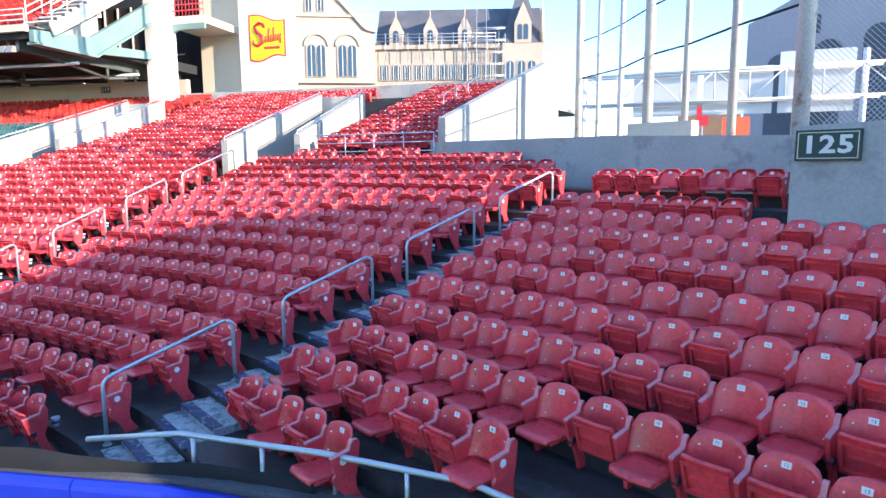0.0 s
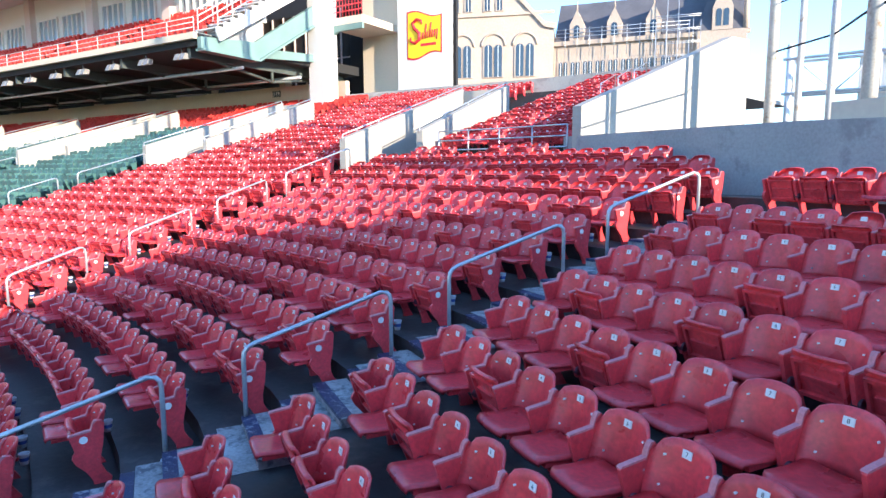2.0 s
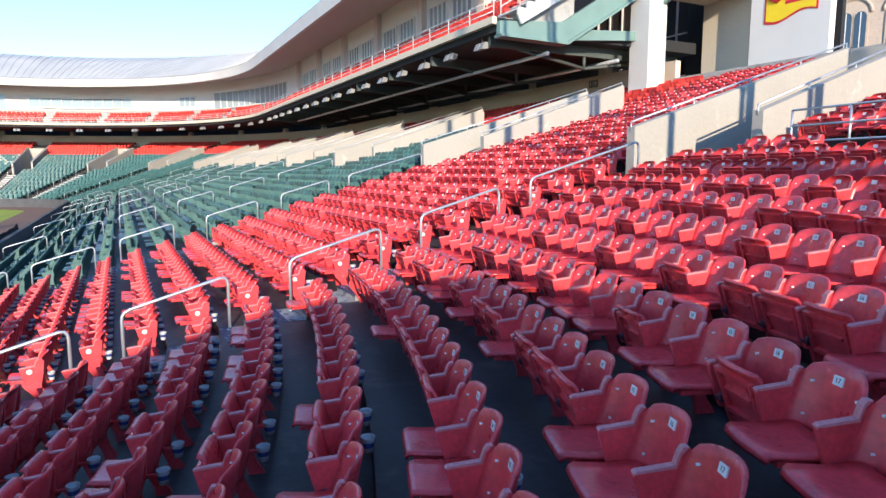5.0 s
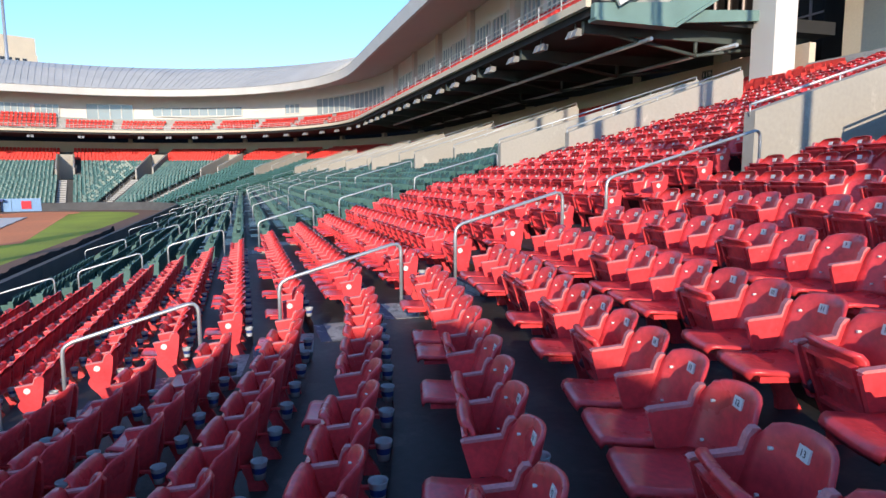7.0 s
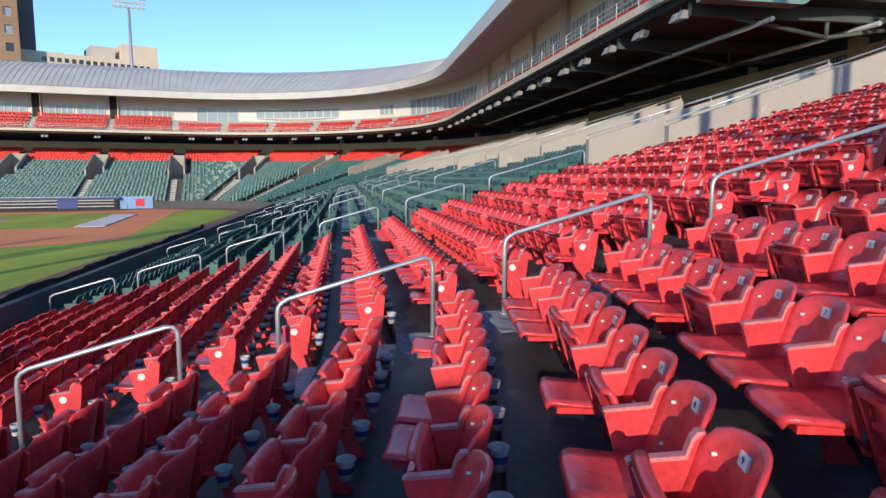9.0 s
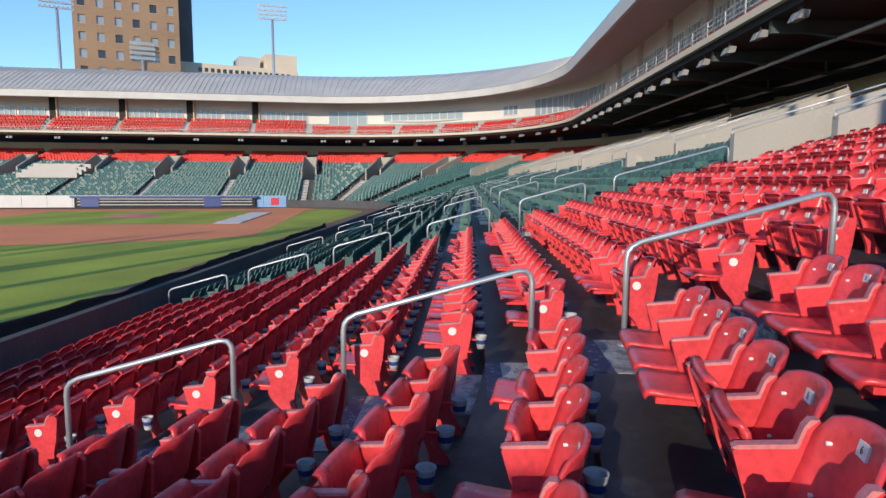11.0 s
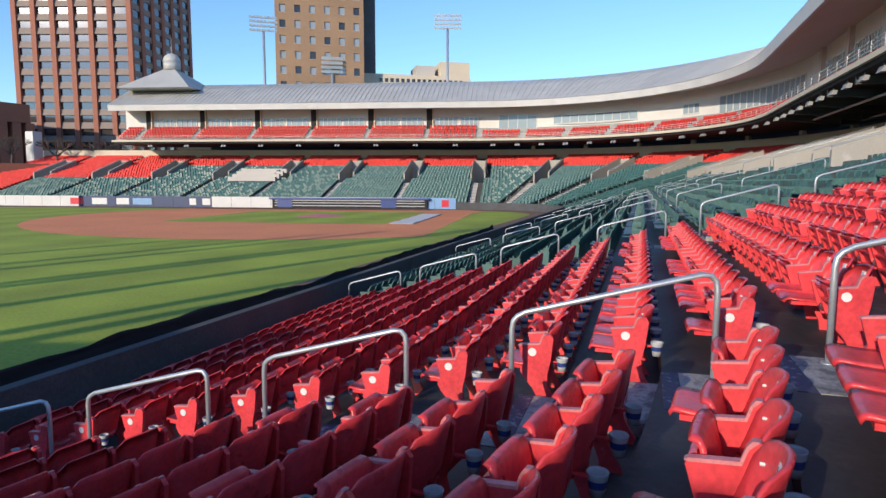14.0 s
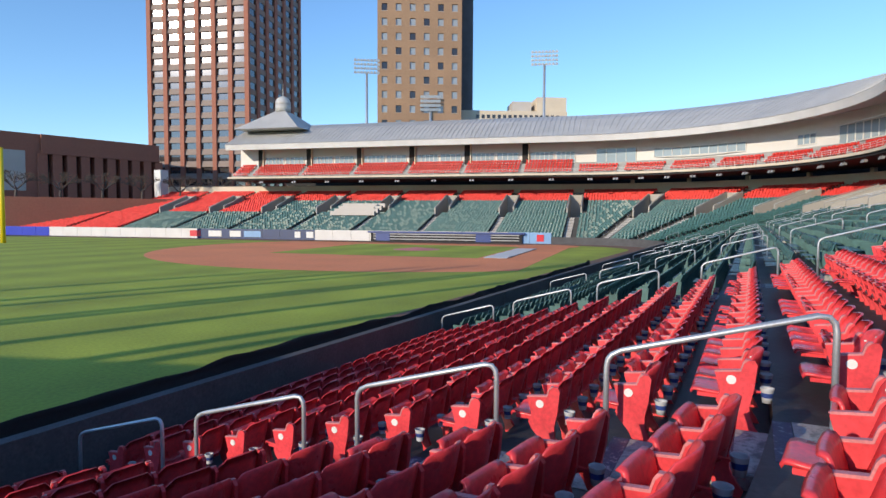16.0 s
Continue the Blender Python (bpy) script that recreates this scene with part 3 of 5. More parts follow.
def drape(pts, name, label, hmin, hmax, lean):
    """Loose dark netting gathered along the top of the wall, with an uneven upper edge."""
    g = Geo()
    rows, n = 7, 0
    dense = []
    for k in range(len(pts) - 1):
        a, b = Vector(pts[k]), Vector(pts[k + 1])
        m = max(2, int((b - a).length / 0.22))
        dense += [(a.lerp(b, i / m), (b - a).normalized()) for i in range(m)]
    vs = []
    for i, (p, d) in enumerate(dense):
        o = Vector((d.y, -d.x))
        h = hmin + (hmax - hmin) * (0.5 + 0.5 * noise.noise((i * 0.13, 1.7, 0)))
        for r in range(rows):
            f = r / (rows - 1)
            u = 0.03 + lean * f + 0.06 * noise.noise((i * 0.35, r * 0.8, 3.1)) + 0.05 * math.sin(f * 3.1)
            vs.append((p.x + o.x * u, p.y + o.y * u, 0.72 + h * f + 0.05 * noise.noise((i * 0.3, r * 0.5, 9))))
    k = rows
    fs = [(i * k + r, i * k + r + 1, (i + 1) * k + r + 1, (i + 1) * k + r) for i in range(len(dense) - 1) for r in range(rows - 1)]
    g.add(vs, fs, 0, True)
    ob = thing(name, g, NET, label, "netting")
    md = ob.modifiers.new("thickness", "SOLIDIFY")
    md.thickness = 0.012
    return ob


drape([(-46.0, 4.38), (-12.0, 4.38), (-6.4, 4.68)], "netting", "black netting bunched along the field wall", 0.3, 0.54, 0.16)
drape([(-9.0, 4.85), (-6.0, 5.0), (-3.4, 5.22), (-2.2, 5.15)], "netting", "black netting gathered under the front rail", 0.5, 0.78, 0.04)


# ---- seats ----
# local frame of a seat: x along the row, y backwards, z up from the tread; the arm panel stands at x = +PITCH / 2
def back_geo(nu=8, nv=5):
    """A dished backrest whose wings come forward towards the arms, with rounded upper corners and a rolled rim."""
    g = Geo()
    front, rear = [], []
    for v in range(nv + 1):
        for u in range(nu + 1):
            a = 2 * u / nu - 1
            f = v / nv
            top = 0.375 - 0.035 * a * a - 0.075 * abs(a) ** 9
            z = 0.335 + f * top
            w = 0.22 + 0.012 * math.sin(f * math.pi * 0.8)
            y = 0.155 + 0.075 * f - (0.12 - 0.015 * f) * abs(a) ** 2.3
            front.append((a * w, y, z))
            rear.append((a * w * 1.02, y + 0.02 + 0.008 * (1 - abs(a)), z + 0.003 * f))
    n = nu + 1
    fs = [(v * n + u, v * n + u + 1, (v + 1) * n + u + 1, (v + 1) * n + u) for v in range(nv) for u in range(nu)]
    k = len(front)
    rim = [u for u in range(n)] + [v * n + nu for v in range(1, nv + 1)] + [nv * n + u for u in range(nu - 1, -1, -1)] + [v * n for v in range(nv - 1, 0, -1)]
    lip = []
    for i in rim:
        p, q = Vector(front[i]), Vector(rear[i])
        lip.append(tuple((p + q) / 2 + Vector((p.x, 0, p.z - 0.52)).normalized() * 0.009))
    r = len(rim)
    side = []
    for i in range(r):
        i2 = (i + 1) % r
        side += [(rim[i], rim[i2], 2 * k + i2, 2 * k + i), (2 * k + i, 2 * k + i2, rim[i2] + k, rim[i] + k)]
    g.add(front + rear + lip, fs + [tuple(i + k for i in f)[::-1] for f in fs] + side, 0, True)
    return g


def pan_geo(up, n=6):
    """The folding seat: a dished plate with a rolled front lip and a ribbed underside."""
    g = Geo()
    prof = [(0.10, 0.385, 0.0), (0.02, 0.37, 0), (-0.08, 0.365, 0), (-0.18, 0.372, 0), (-0.255, 0.38, 0), (-0.285, 0.372, 0), (-0.30, 0.345, 0)]
    top, bot = [], []
    for y, z, _ in prof:
        for u in range(n + 1):
            a = 2 * u / n - 1
            w = 0.205 if y > -0.25 else 0.205 - (-0.25 - y) * 0.5
            top.append((a * w, y, z + 0.012 * a * a))
            bot.append((a * w, y + (0.01 if y < -0.27 else 0), z - 0.024 + 0.012 * a * a))
    m = n + 1
    fs = [(r * m + u, r * m + u + 1, (r + 1) * m + u + 1, (r + 1) * m + u) for r in range(len(prof) - 1) for u in range(n)]
    k = len(top)
    rim = [u for u in range(m)] + [r * m + n for r in range(1, len(prof))] + [(len(prof) - 1) * m + u for u in range(n - 1, -1, -1)] + [r * m for r in range(len(prof) - 2, 0, -1)]
    side = [(rim[i], rim[(i + 1) % len(rim)], rim[(i + 1) % len(rim)] + k, rim[i] + k) for i in range(len(rim))]
    g.add(top + bot, fs + [tuple(i + k for i in f)[::-1] for f in fs] + side, 0, True)
    for x0, x1, y0, y1 in ((-0.185, -0.16, -0.24, 0.06), (0.16, 0.185, -0.24, 0.06), (-0.16, 0.16, -0.24, -0.215), (-0.13, 0.13, -0.12, -0.10), (-0.16, 0.16, 0.03, 0.06)):
        g.box(x0, x1, y0, y1, 0.32, 0.352, 0)
    g = g.moved(Matrix.Translation((0, 0, -0.02)))
    if up:
        hinge = (0, -0.01, 0.315)
        g = g.moved(Matrix.Translation(hinge) @ pose(0, 0, 0, -70) @ Matrix.Translation([-c for c in hinge]))
    return g


ARM = [(0.185, 0.61), (0.155, 0.645), (0.125, 0.645), (0.108, 0.62), (0.088, 0.557), (-0.095, 0.535), (-0.108, 0.515), (-0.06, 0.35), (-0.02, 0.25), (0.12, 0.25), (0.17, 0.40)]
# pale strip on the arm's edge: wear plus a highlight put into colour
ARM_EDGE = [(0.15, 0.652), (0.122, 0.651), (0.103, 0.624), (0.084, 0.564), (-0.097, 0.542), (-0.113, 0.531), (-0.1, 0.526), (0.092, 0.549), (0.113, 0.616)]


def arm_geo(x):
    return Geo().prism(ARM, 0, x - 0.016, x + 0.016, 1).prism(ARM_EDGE, 0, x - 0.02, x + 0.02, 2)


def hinge_geo(x):
    """Round hinge cap at the pivot of the folding seat."""
    return Geo().tube([(x - 0.034, -0.005, 0.315), (x - 0.028, -0.005, 0.315), (x + 0.028, -0.005, 0.315), (x + 0.034, -0.005, 0.315)], [0.03, 0.042, 0.042, 0.03], 6, n=10)


def leg_geo(x):
    return Geo().prism([(0.0, 0.31), (0.12, 0.31), (0.14, 0.2), (0.17, 0.12), (0.22, 0.04), (0.24, 0.0), (0.10, 0.0), (0.09, 0.08), (0.03, 0.22)], 0, x - 0.02, x + 0.02, 1)


END = [(0.19, 0.655), (0.15, 0.655), (0.115, 0.63), (0.09, 0.567), (-0.09, 0.547), (-0.105, 0.53), (-0.06, 0.37), (-0.085, 0.335), (-0.09, 0.30), (-0.06, 0.24), (0.02, 0.15), (0.075, 0.05), (0.085, 0.0), (0.235, 0.0), (0.25, 0.04), (0.205, 0.1), (0.165, 0.18), (0.16, 0.28), (0.19, 0.42), (0.21, 0.62)]


def end_geo(x, out):
    return Geo().prism(END, 0, x - 0.02, x + 0.02, 1).prism([(y, z + 0.01) for y, z in ARM_EDGE], 0, x - 0.024, x + 0.024, 2)


def label_geo(x, out):
    n = 14
    xo = x + out * 0.0245
    ring = [(xo, 0.02 + 0.038 * math.cos(i * 2 * math.pi / n), 0.485 + 0.038 * math.sin(i * 2 * math.pi / n)) for i in range(n)]
    back_ring = [(x + out * 0.019, p[1], p[2]) for p in ring]
    return Geo().add(ring + back_ring, [tuple(range(n)), tuple(range(n, 2 * n))[::-1]] + [(i, (i + 1) % n, (i + 1) % n + n, i + n) for i in range(n)], 3)


def plate_geo():
    g = Geo()
    vs = [(-0.07, 0.202, 0.612), (-0.002, 0.202, 0.612), (-0.002, 0.2125, 0.66), (-0.07, 0.2125, 0.66)]
    vs += [(x, y + 0.01, z) for x, y, z in vs]
    return g.add(vs, [(0, 1, 2, 3), (7, 6, 5, 4), (0, 4, 5, 1), (1, 5, 6, 2), (2, 6, 7, 3), (3, 7, 4, 0)], 3)


BOLT_SPOTS = ((-0.158, 0.116, 0.42), (0.158, 0.116, 0.42), (-0.158, 0.155, 0.60), (0.158, 0.155, 0.60))


def bolt_geo():
    g = Geo()
    for x, y, z in ((0, 0, 0),):
        ring = [(x + 0.0075 * math.cos(i * math.pi / 3), y - 0.004, z + 0.0075 * math.sin(i * math.pi / 3)) for i in range(6)]
        g.add(ring + [(p[0], y + 0.02, p[2]) for p in ring], [tuple(range(6))] + [(i, (i + 1) % 6, (i + 1) % 6 + 6, i + 6) for i in range(6)], 3)
    return g


def cup_geo(n=12):
    g = Geo()
    cx, cy, z0 = 0.19, 0.285, 0.31
    rings = [(0.036, 0.0, 4), (0.043, 0.045, 4), (0.0455, 0.06, 5), (0.049, 0.085, 5), (0.051, 0.1, 4), (0.056, 0.12, 4), (0.054, 0.124, 4), (0.047, 0.11, 4), (0.036, 0.02, 4)]
    vs = [(cx + r * math.cos(k * 2 * math.pi / n), cy + r * math.sin(k * 2 * math.pi / n), z0 + z) for r, z, _ in rings for k in range(n)]
    quads = [(i * n + k, i * n + (k + 1) % n, (i + 1) * n + (k + 1) % n, (i + 1) * n + k) for i in range(len(rings) - 1) for k in range(n)]
    g.add(vs, quads + [tuple(range(n))], [rings[i + 1][2] for i in range(len(rings) - 1) for k in range(n)] + [4], True)
    return g


def bracket_geo():
    return Geo().box(0.175, 0.205, 0.13, 0.25, 0.385, 0.40, 1)


SEAT_MATS = [RED, RED_ARM, WORN, STICKER, CUP_WHITE, CUP_BLUE, HINGE]
H = PITCH / 2


def whole_seat(up, end, cup):
    g = Geo().join(back_geo(6, 4)).join(pan_geo(up, 3)).join(plate_geo())
    if end != 1:
        g.join(arm_geo(H)).join(leg_geo(H)).join(hinge_geo(H))
    if end == 1:
        g.join(end_geo(H, 1)).join(label_geo(H, 1))
    if end == -1:
        g.join(end_geo(-H, -1)).join(label_geo(-H, -1))
    if cup:
        g.join(cup_geo(8))
    return g


SEAT_KINDS = {(u, e, c): whole_seat(u, e, c) for u in (0, 1) for e in (-1, 0, 1) for c in (0, 1)}


def far_seat(up):
    g = Geo()
    prof = [(0.10, 0.36), (0.2, 0.62), (0.24, 0.75)]
    vs = []
    for y, z in prof:
        w = 0.215 if z < 0.7 else 0.15
        vs += [(-w, y - 0.05, z), (0, y, z + 0.01), (w, y - 0.05, z)]
    vs += [(x, y + 0.03, z) for x, y, z in vs]
    g.add(vs, [(0, 1, 4, 3), (1, 2, 5, 4), (3, 4, 7, 6), (4, 5, 8, 7), (10, 9, 12, 13), (11, 10, 13, 14), (13, 12, 15, 16), (14, 13, 16, 17), (6, 7, 16, 15), (7, 8, 17, 16), (0, 3, 12, 9), (3, 6, 15, 12), (2, 11, 14, 5), (5, 14, 17, 8)], 0)
    if up:
        g.add([(-0.2, 0.0, 0.40), (0.2, 0.0, 0.40), (0.2, 0.02, 0.72), (-0.2, 0.02, 0.72), (-0.2, 0.03, 0.40), (0.2, 0.03, 0.40)], [(0, 1, 2, 3), (3, 2, 5, 4)], 0)
    else:
        g.add([(-0.2, 0.1, 0.40), (0.2, 0.1, 0.40), (0.2, -0.34, 0.39), (-0.2, -0.34, 0.39), (-0.19, -0.35, 0.35), (0.19, -0.35, 0.35)], [(0, 1, 2, 3), (3, 2, 5, 4)], 0)
    g.add([(H, 0.2, 0.59), (H, -0.12, 0.57), (H, -0.03, 0.3), (H, 0.14, 0.0), (H, 0.24, 0.0), (H, 0.18, 0.3)], [(0, 1, 2, 3, 4, 5)], 0)
    return g


FAR_KINDS = {0: far_seat(0), 1: far_seat(1)}

# every seat of the near blocks: (block, row, number, first or last, place)
rng = random.Random(7)
near = []


def fill(block, j, zone, s0, s1, flip, pitch_free=True):
    """Seats of one row from s0 to s1 metres along it; flip when the stations run against local x."""
    n = int(round((s1 - s0) / PITCH))
    p = (s1 - s0) / n
    y = row_y(j) + (0.08 - 0.02 * (j - 7) if block == "block_one" and j < 13 else 0.0)
    for i in range(n):
        s = s0 + (i + 0.5) * p
        st = s / (y - ARC1.y) if zone == "B" else s
        px, py, a = spot(zone, st, y)
        if block == "corner" and py < front_limit(px) + 0.75:
            continue
        first, last = (i == 0), (i == n - 1)
        end = 0
        if first:
            end = 1 if flip else -1
        elif last:
            end = -1 if flip else 1
        near.append([block, j, i + 1, end, px, py, row_z(j), a])


for j in range(2, 12):
    n1 = {2: 5, 3: 8, 4: 14}.get(j, 17)
    if j == 11:
        n1 = 8
    s_first = 0.39 - 0.076 * (j - 7)
    fill("block_one", j, "A", s_first, s_first + n1 * 0.466, False)
fill("block_one", 13, "A", -0.15, -0.15 + 8 * PITCH, False)
for j in range(-3, 15):
    fill("corner", j, "B", 1.15, radians(30.4 if j < 14 else 28.5) * (row_y(j) - ARC1.y) + (0.1 - 0.065 * (j - 5) if 3 < j < 12 else 0.0), False)
fill("corner", 15, "B", 1.3, radians(25.0) * (row_y(15) - ARC1.y), False)
fill("corner", 16, "B", radians(5.0) * (row_y(16) - ARC1.y), radians(8.6) * (row_y(16) - ARC1.y), False)
fill("corner", 16, "B", radians(11.6) * (row_y(16) - ARC1.y), radians(15.8) * (row_y(16) - ARC1.y), False)
for j in range(18, 32):
    fill("corner", j, "B", radians(4.6) * (row_y(j) - ARC1.y) + 0.1, radians(16.4 if j < 27 else 13.0) * (row_y(j) - ARC1.y), False)
for j in range(-3, 15):
    fill("third", j, "C", 0.0, 10.02, True)
for j in range(15, 25):
    fill("third", j, "C", 0.6, 9.3, True)
for j in range(25, 32):
    fill("third", j, "C", 0.0, 10.02, True)


def gap(p):
    """Distance in plan to the stretch between the two nearest aisles."""
    a, b = Vector((-0.5, 7.0)), Vector((-9.0, 13.0))
    v = Vector((p[4], p[5]))
    t = max(0, min(1, (v - a).dot(b - a) / (b - a).length_squared))
    return (v - a.lerp(b, t)).length


def folded_share(block, j, num):
    """How many of the seats round here stand folded up."""
    if block == "block_one":
        return 0.2 if j == 13 else 0.35
    if block == "corner" and j < 8:
        return 0.75 if num < 12 else 0.5
    if block == "corner" and j == 8:
        return 0.6
    if block == "corner" and j < 12:
        return 0.2 if num < 12 else 0.5
    return 0.5 if j < 9 else 0.65


for p in near:
    p.append(1 if rng.random() < folded_share(p[0], p[1], p[2]) else 0)
near.sort(key=gap)
singles, rest = near[:320], near[320:]

ME = {}
for key, g in (("back", back_geo(10, 7)), ("pan0", pan_geo(0)), ("pan1", pan_geo(1)), ("arm", arm_geo(H)), ("leg", leg_geo(H)), ("hinge", hinge_geo(H)), ("endr", end_geo(H, 1)), ("endl", end_geo(-H, -1)), ("labelr", label_geo(H, 1)), ("labell", label_geo(-H, -1)), ("plate", plate_geo()), ("cup", cup_geo(14)), ("bracket", bracket_geo()), ("bolt", bolt_geo())):
    ME[key] = g.mesh(key, SEAT_MATS)
NUMBERS = {}


def number_mesh(n):
    if n not in NUMBERS:
        g = text_geo(str(n), 0.038, 0.0006).moved(pose(-0.036, 0.2058, 0.636, 90 - 12, 0, 0))
        NUMBERS[n] = g.mesh("number", [INK])
    return NUMBERS[n]


def single_seat(p):
    block, j, num, end, x, y, z, a, up = p
    state = "folded up" if up else "folded down"
    if end:
        text = "red plastic stadium seat, %s, with aisle end panel" % state
    else:
        text = "red plastic stadium seat, %s, in a terraced row" % state
    ob = empty("stadium_seat", pose(x, y, z, 0, 0, math.degrees(a)), text, "seat", "stadium seats")
    part_of("backrest", ME["back"], ob)
    part_of("seat_pan", ME["pan1" if up else "pan0"], ob)
    if end != 1:
        part_of("armrest", ME["arm"], ob)
        part_of("leg", ME["leg"], ob)
        part_of("hinge_cap", ME["hinge"], ob, "dark round hinge cap")
    else:
        e = part_of("end_panel", ME["endr"], ob)
        part_of("round_label", ME["labelr"], e, "white round row label")
    if end == -1:
        e = part_of("end_panel", ME["endl"], ob)
        part_of("round_label", ME["labell"], e, "white round row label")
    pl = part_of("number_plate", ME["plate"], ob, "small white number plate")
    part_of("number", number_mesh(num), pl, "black seat number")
    for b in BOLT_SPOTS:
        part_of("bolt", ME["bolt"], ob).location = b
    if cup_row(p):
        br = part_of("holder_bracket", ME["bracket"], ob)
        part_of("cup", ME["cup"], br, "white cup with navy print")
    return ob


def cup_row(p):
    if (p[1] * 7 + p[2] * 13) % 20 > 15:
        return False
    return p[0] == "corner" and p[1] < 11 or p[0] == "third" and p[1] < 10


for p in singles:
    single_seat(p)
for block, label in (("block_one", "red plastic seats of the block below the number board"), ("corner", "red plastic seats of the curved corner block"), ("third", "red plastic seats of the sunlit straight block")):
    scatter("stadium_seats", SEAT_KINDS, [((p[8], p[3], 1 if cup_row(p) else 0), *p[4:8]) for p in rest if p[0] == block], SEAT_MATS, label, "seats")

# far seats, green below and red at the top
green_places, red_places = [], []


def far_fill(zone, s0, s1, j, red):
    y = row_y(j)
    k = (y - ARC2.y) if zone == "D" else 1.0
    length = (s1 - s0) * k
    n = max(1, int(length / PITCH))
    for i in range(n):
        s = s0 + (i + 0.5) / n * (s1 - s0)
        px, py, a = spot(zone, s, y)
        (red_places if red else green_places).append((1 if rng.random() < 0.35 else 0, px, py, row_z(j), a))


for j in range(-3, 32):
    mid = 15 <= j < 25
    for n in range(1, 6):
        far_fill("C", 11.17 * n + (0.7 if mid else 0.0), 11.17 * (n + 1) - (2.0 if mid else 1.15), j, j >= 24)
    b = BEND2 / 5
    for n in range(5):
        k = row_y(j) - ARC2.y
        far_fill("D", b * n + (1.0 / k), b * (n + 1) - (2.2 if mid else 1.2) / k, j, j >= 24)
    for n in range(8 if j > 14 else 11):
        far_fill("E", 0.6 + 11.17 * n + (0.7 if mid else 0.1), 0.6 + 11.17 * (n + 1) - (2.0 if mid else 1.15), j, j >= 24 or n >= 7 or (n >= 5 and j > 14))
scatter("green_stadium_seats", FAR_KINDS, green_places, [GREEN], "dark green plastic seats of the straight and far stands", "seats")
scatter("red_top_seats", FAR_KINDS, red_places, [RED_DULL], "red plastic seats of the top rows and far end", "seats")


# ---- aisle steps and handrails ----
def aisle_steps(zone, base, width, rows, label, slant=0.0):
    """Half-height steps in an aisle, each with a worn navy nosing, and a grey tread before it; base is the aisle's middle."""
    for j in rows:
        y1 = row_y(j) + 0.33
        h = (row_z(j + 1) - row_z(j)) / 2
        depth = row_y(j) - row_y(j - 1)
        px, py, a = spot(zone, base + slant * (j - 7) / (y1 - ARC1.y), y1)
        m = pose(px, py, row_z(j), 0, 0, math.degrees(a))
        ob = empty("aisle_step", m, label, "step", "aisle steps")
        part("block", Geo().box(-width / 2, width / 2, -0.40, -0.004, 0.001, h, bevel=0.008), STEP_CONCRETE, ob)
        part("tread", Geo().box(-width / 2, width / 2, 0.125 - depth, -0.402, 0.001, 0.007, bevel=0.002), STEP_CONCRETE, ob)
        part("nosing", Geo().box(-width / 2 + 0.02, width / 2 - 0.02, -0.41, -0.27, h - 0.03, h + 0.005, bevel=0.003), NOSING, ob, "worn navy painted edge")
        part("tread_nosing", Geo().box(-width / 2 + 0.02, width / 2 - 0.02, -0.012, 0.12, 2 * h - 0.03, 2 * h + 0.005, bevel=0.003), NOSING, ob, "worn navy painted edge")


aisle_steps("B", radians(32.4), 1.12, range(1, 13), "concrete aisle step with worn navy paint on its edge", -0.07)
for n in range(3):
    aisle_steps("C", 11.17 * n - 0.58, 0.95, range(-3, 14), "concrete aisle step with worn navy paint on its edge")


PALE_STEP = material("pale_stair_concrete", (0.5, 0.48, 0.45), 0.85, vary=0.15, scale=1.5, fine=12)


def far_stairs(zone, s, j0, j1):
    """Pale steps down an aisle of the far stand, two to a row."""
    g = Geo()
    k = 1.0 / (18.0 - ARC2.y) if zone == "D" else 1.0
    for j in range(j0, j1):
        ya, yb = row_y(j - 1) + 0.33, row_y(j) + 0.33
        for h, y0, y1 in ((0.03, ya + 0.002, yb - 0.38), ((row_z(j + 1) - row_z(j)) / 2 + 0.03, yb - 0.38, yb)):
            vs = []
            for ds in (-0.52, 0.52):
                for y, z in ((y0, row_z(j) - 0.05), (y0, row_z(j) + h), (y1, row_z(j) + h), (y1, row_z(j) - 0.05)):
                    px, py, _ = spot(zone, s + ds * k, y)
                    vs.append((px, py, z))
            g.add(vs, [(0, 1, 2, 3), (7, 6, 5, 4), (0, 4, 5, 1), (1, 5, 6, 2), (2, 6, 7, 3), (3, 7, 4, 0)])
    structure("aisle_stairs", g, PALE_STEP, "pale concrete aisle stairs between green seat blocks", "stairs")


for k in range(1, 5):
    far_stairs("D", BEND2 * k / 5 - 0.1 / 26, -3, 14)
for n in range(11):
    far_stairs("E", 0.6 + 11.17 * n - 0.52, -3, 14)
for n in range(3, 6):
    far_stairs("C", 11.17 * n - 0.58, -3, 14)


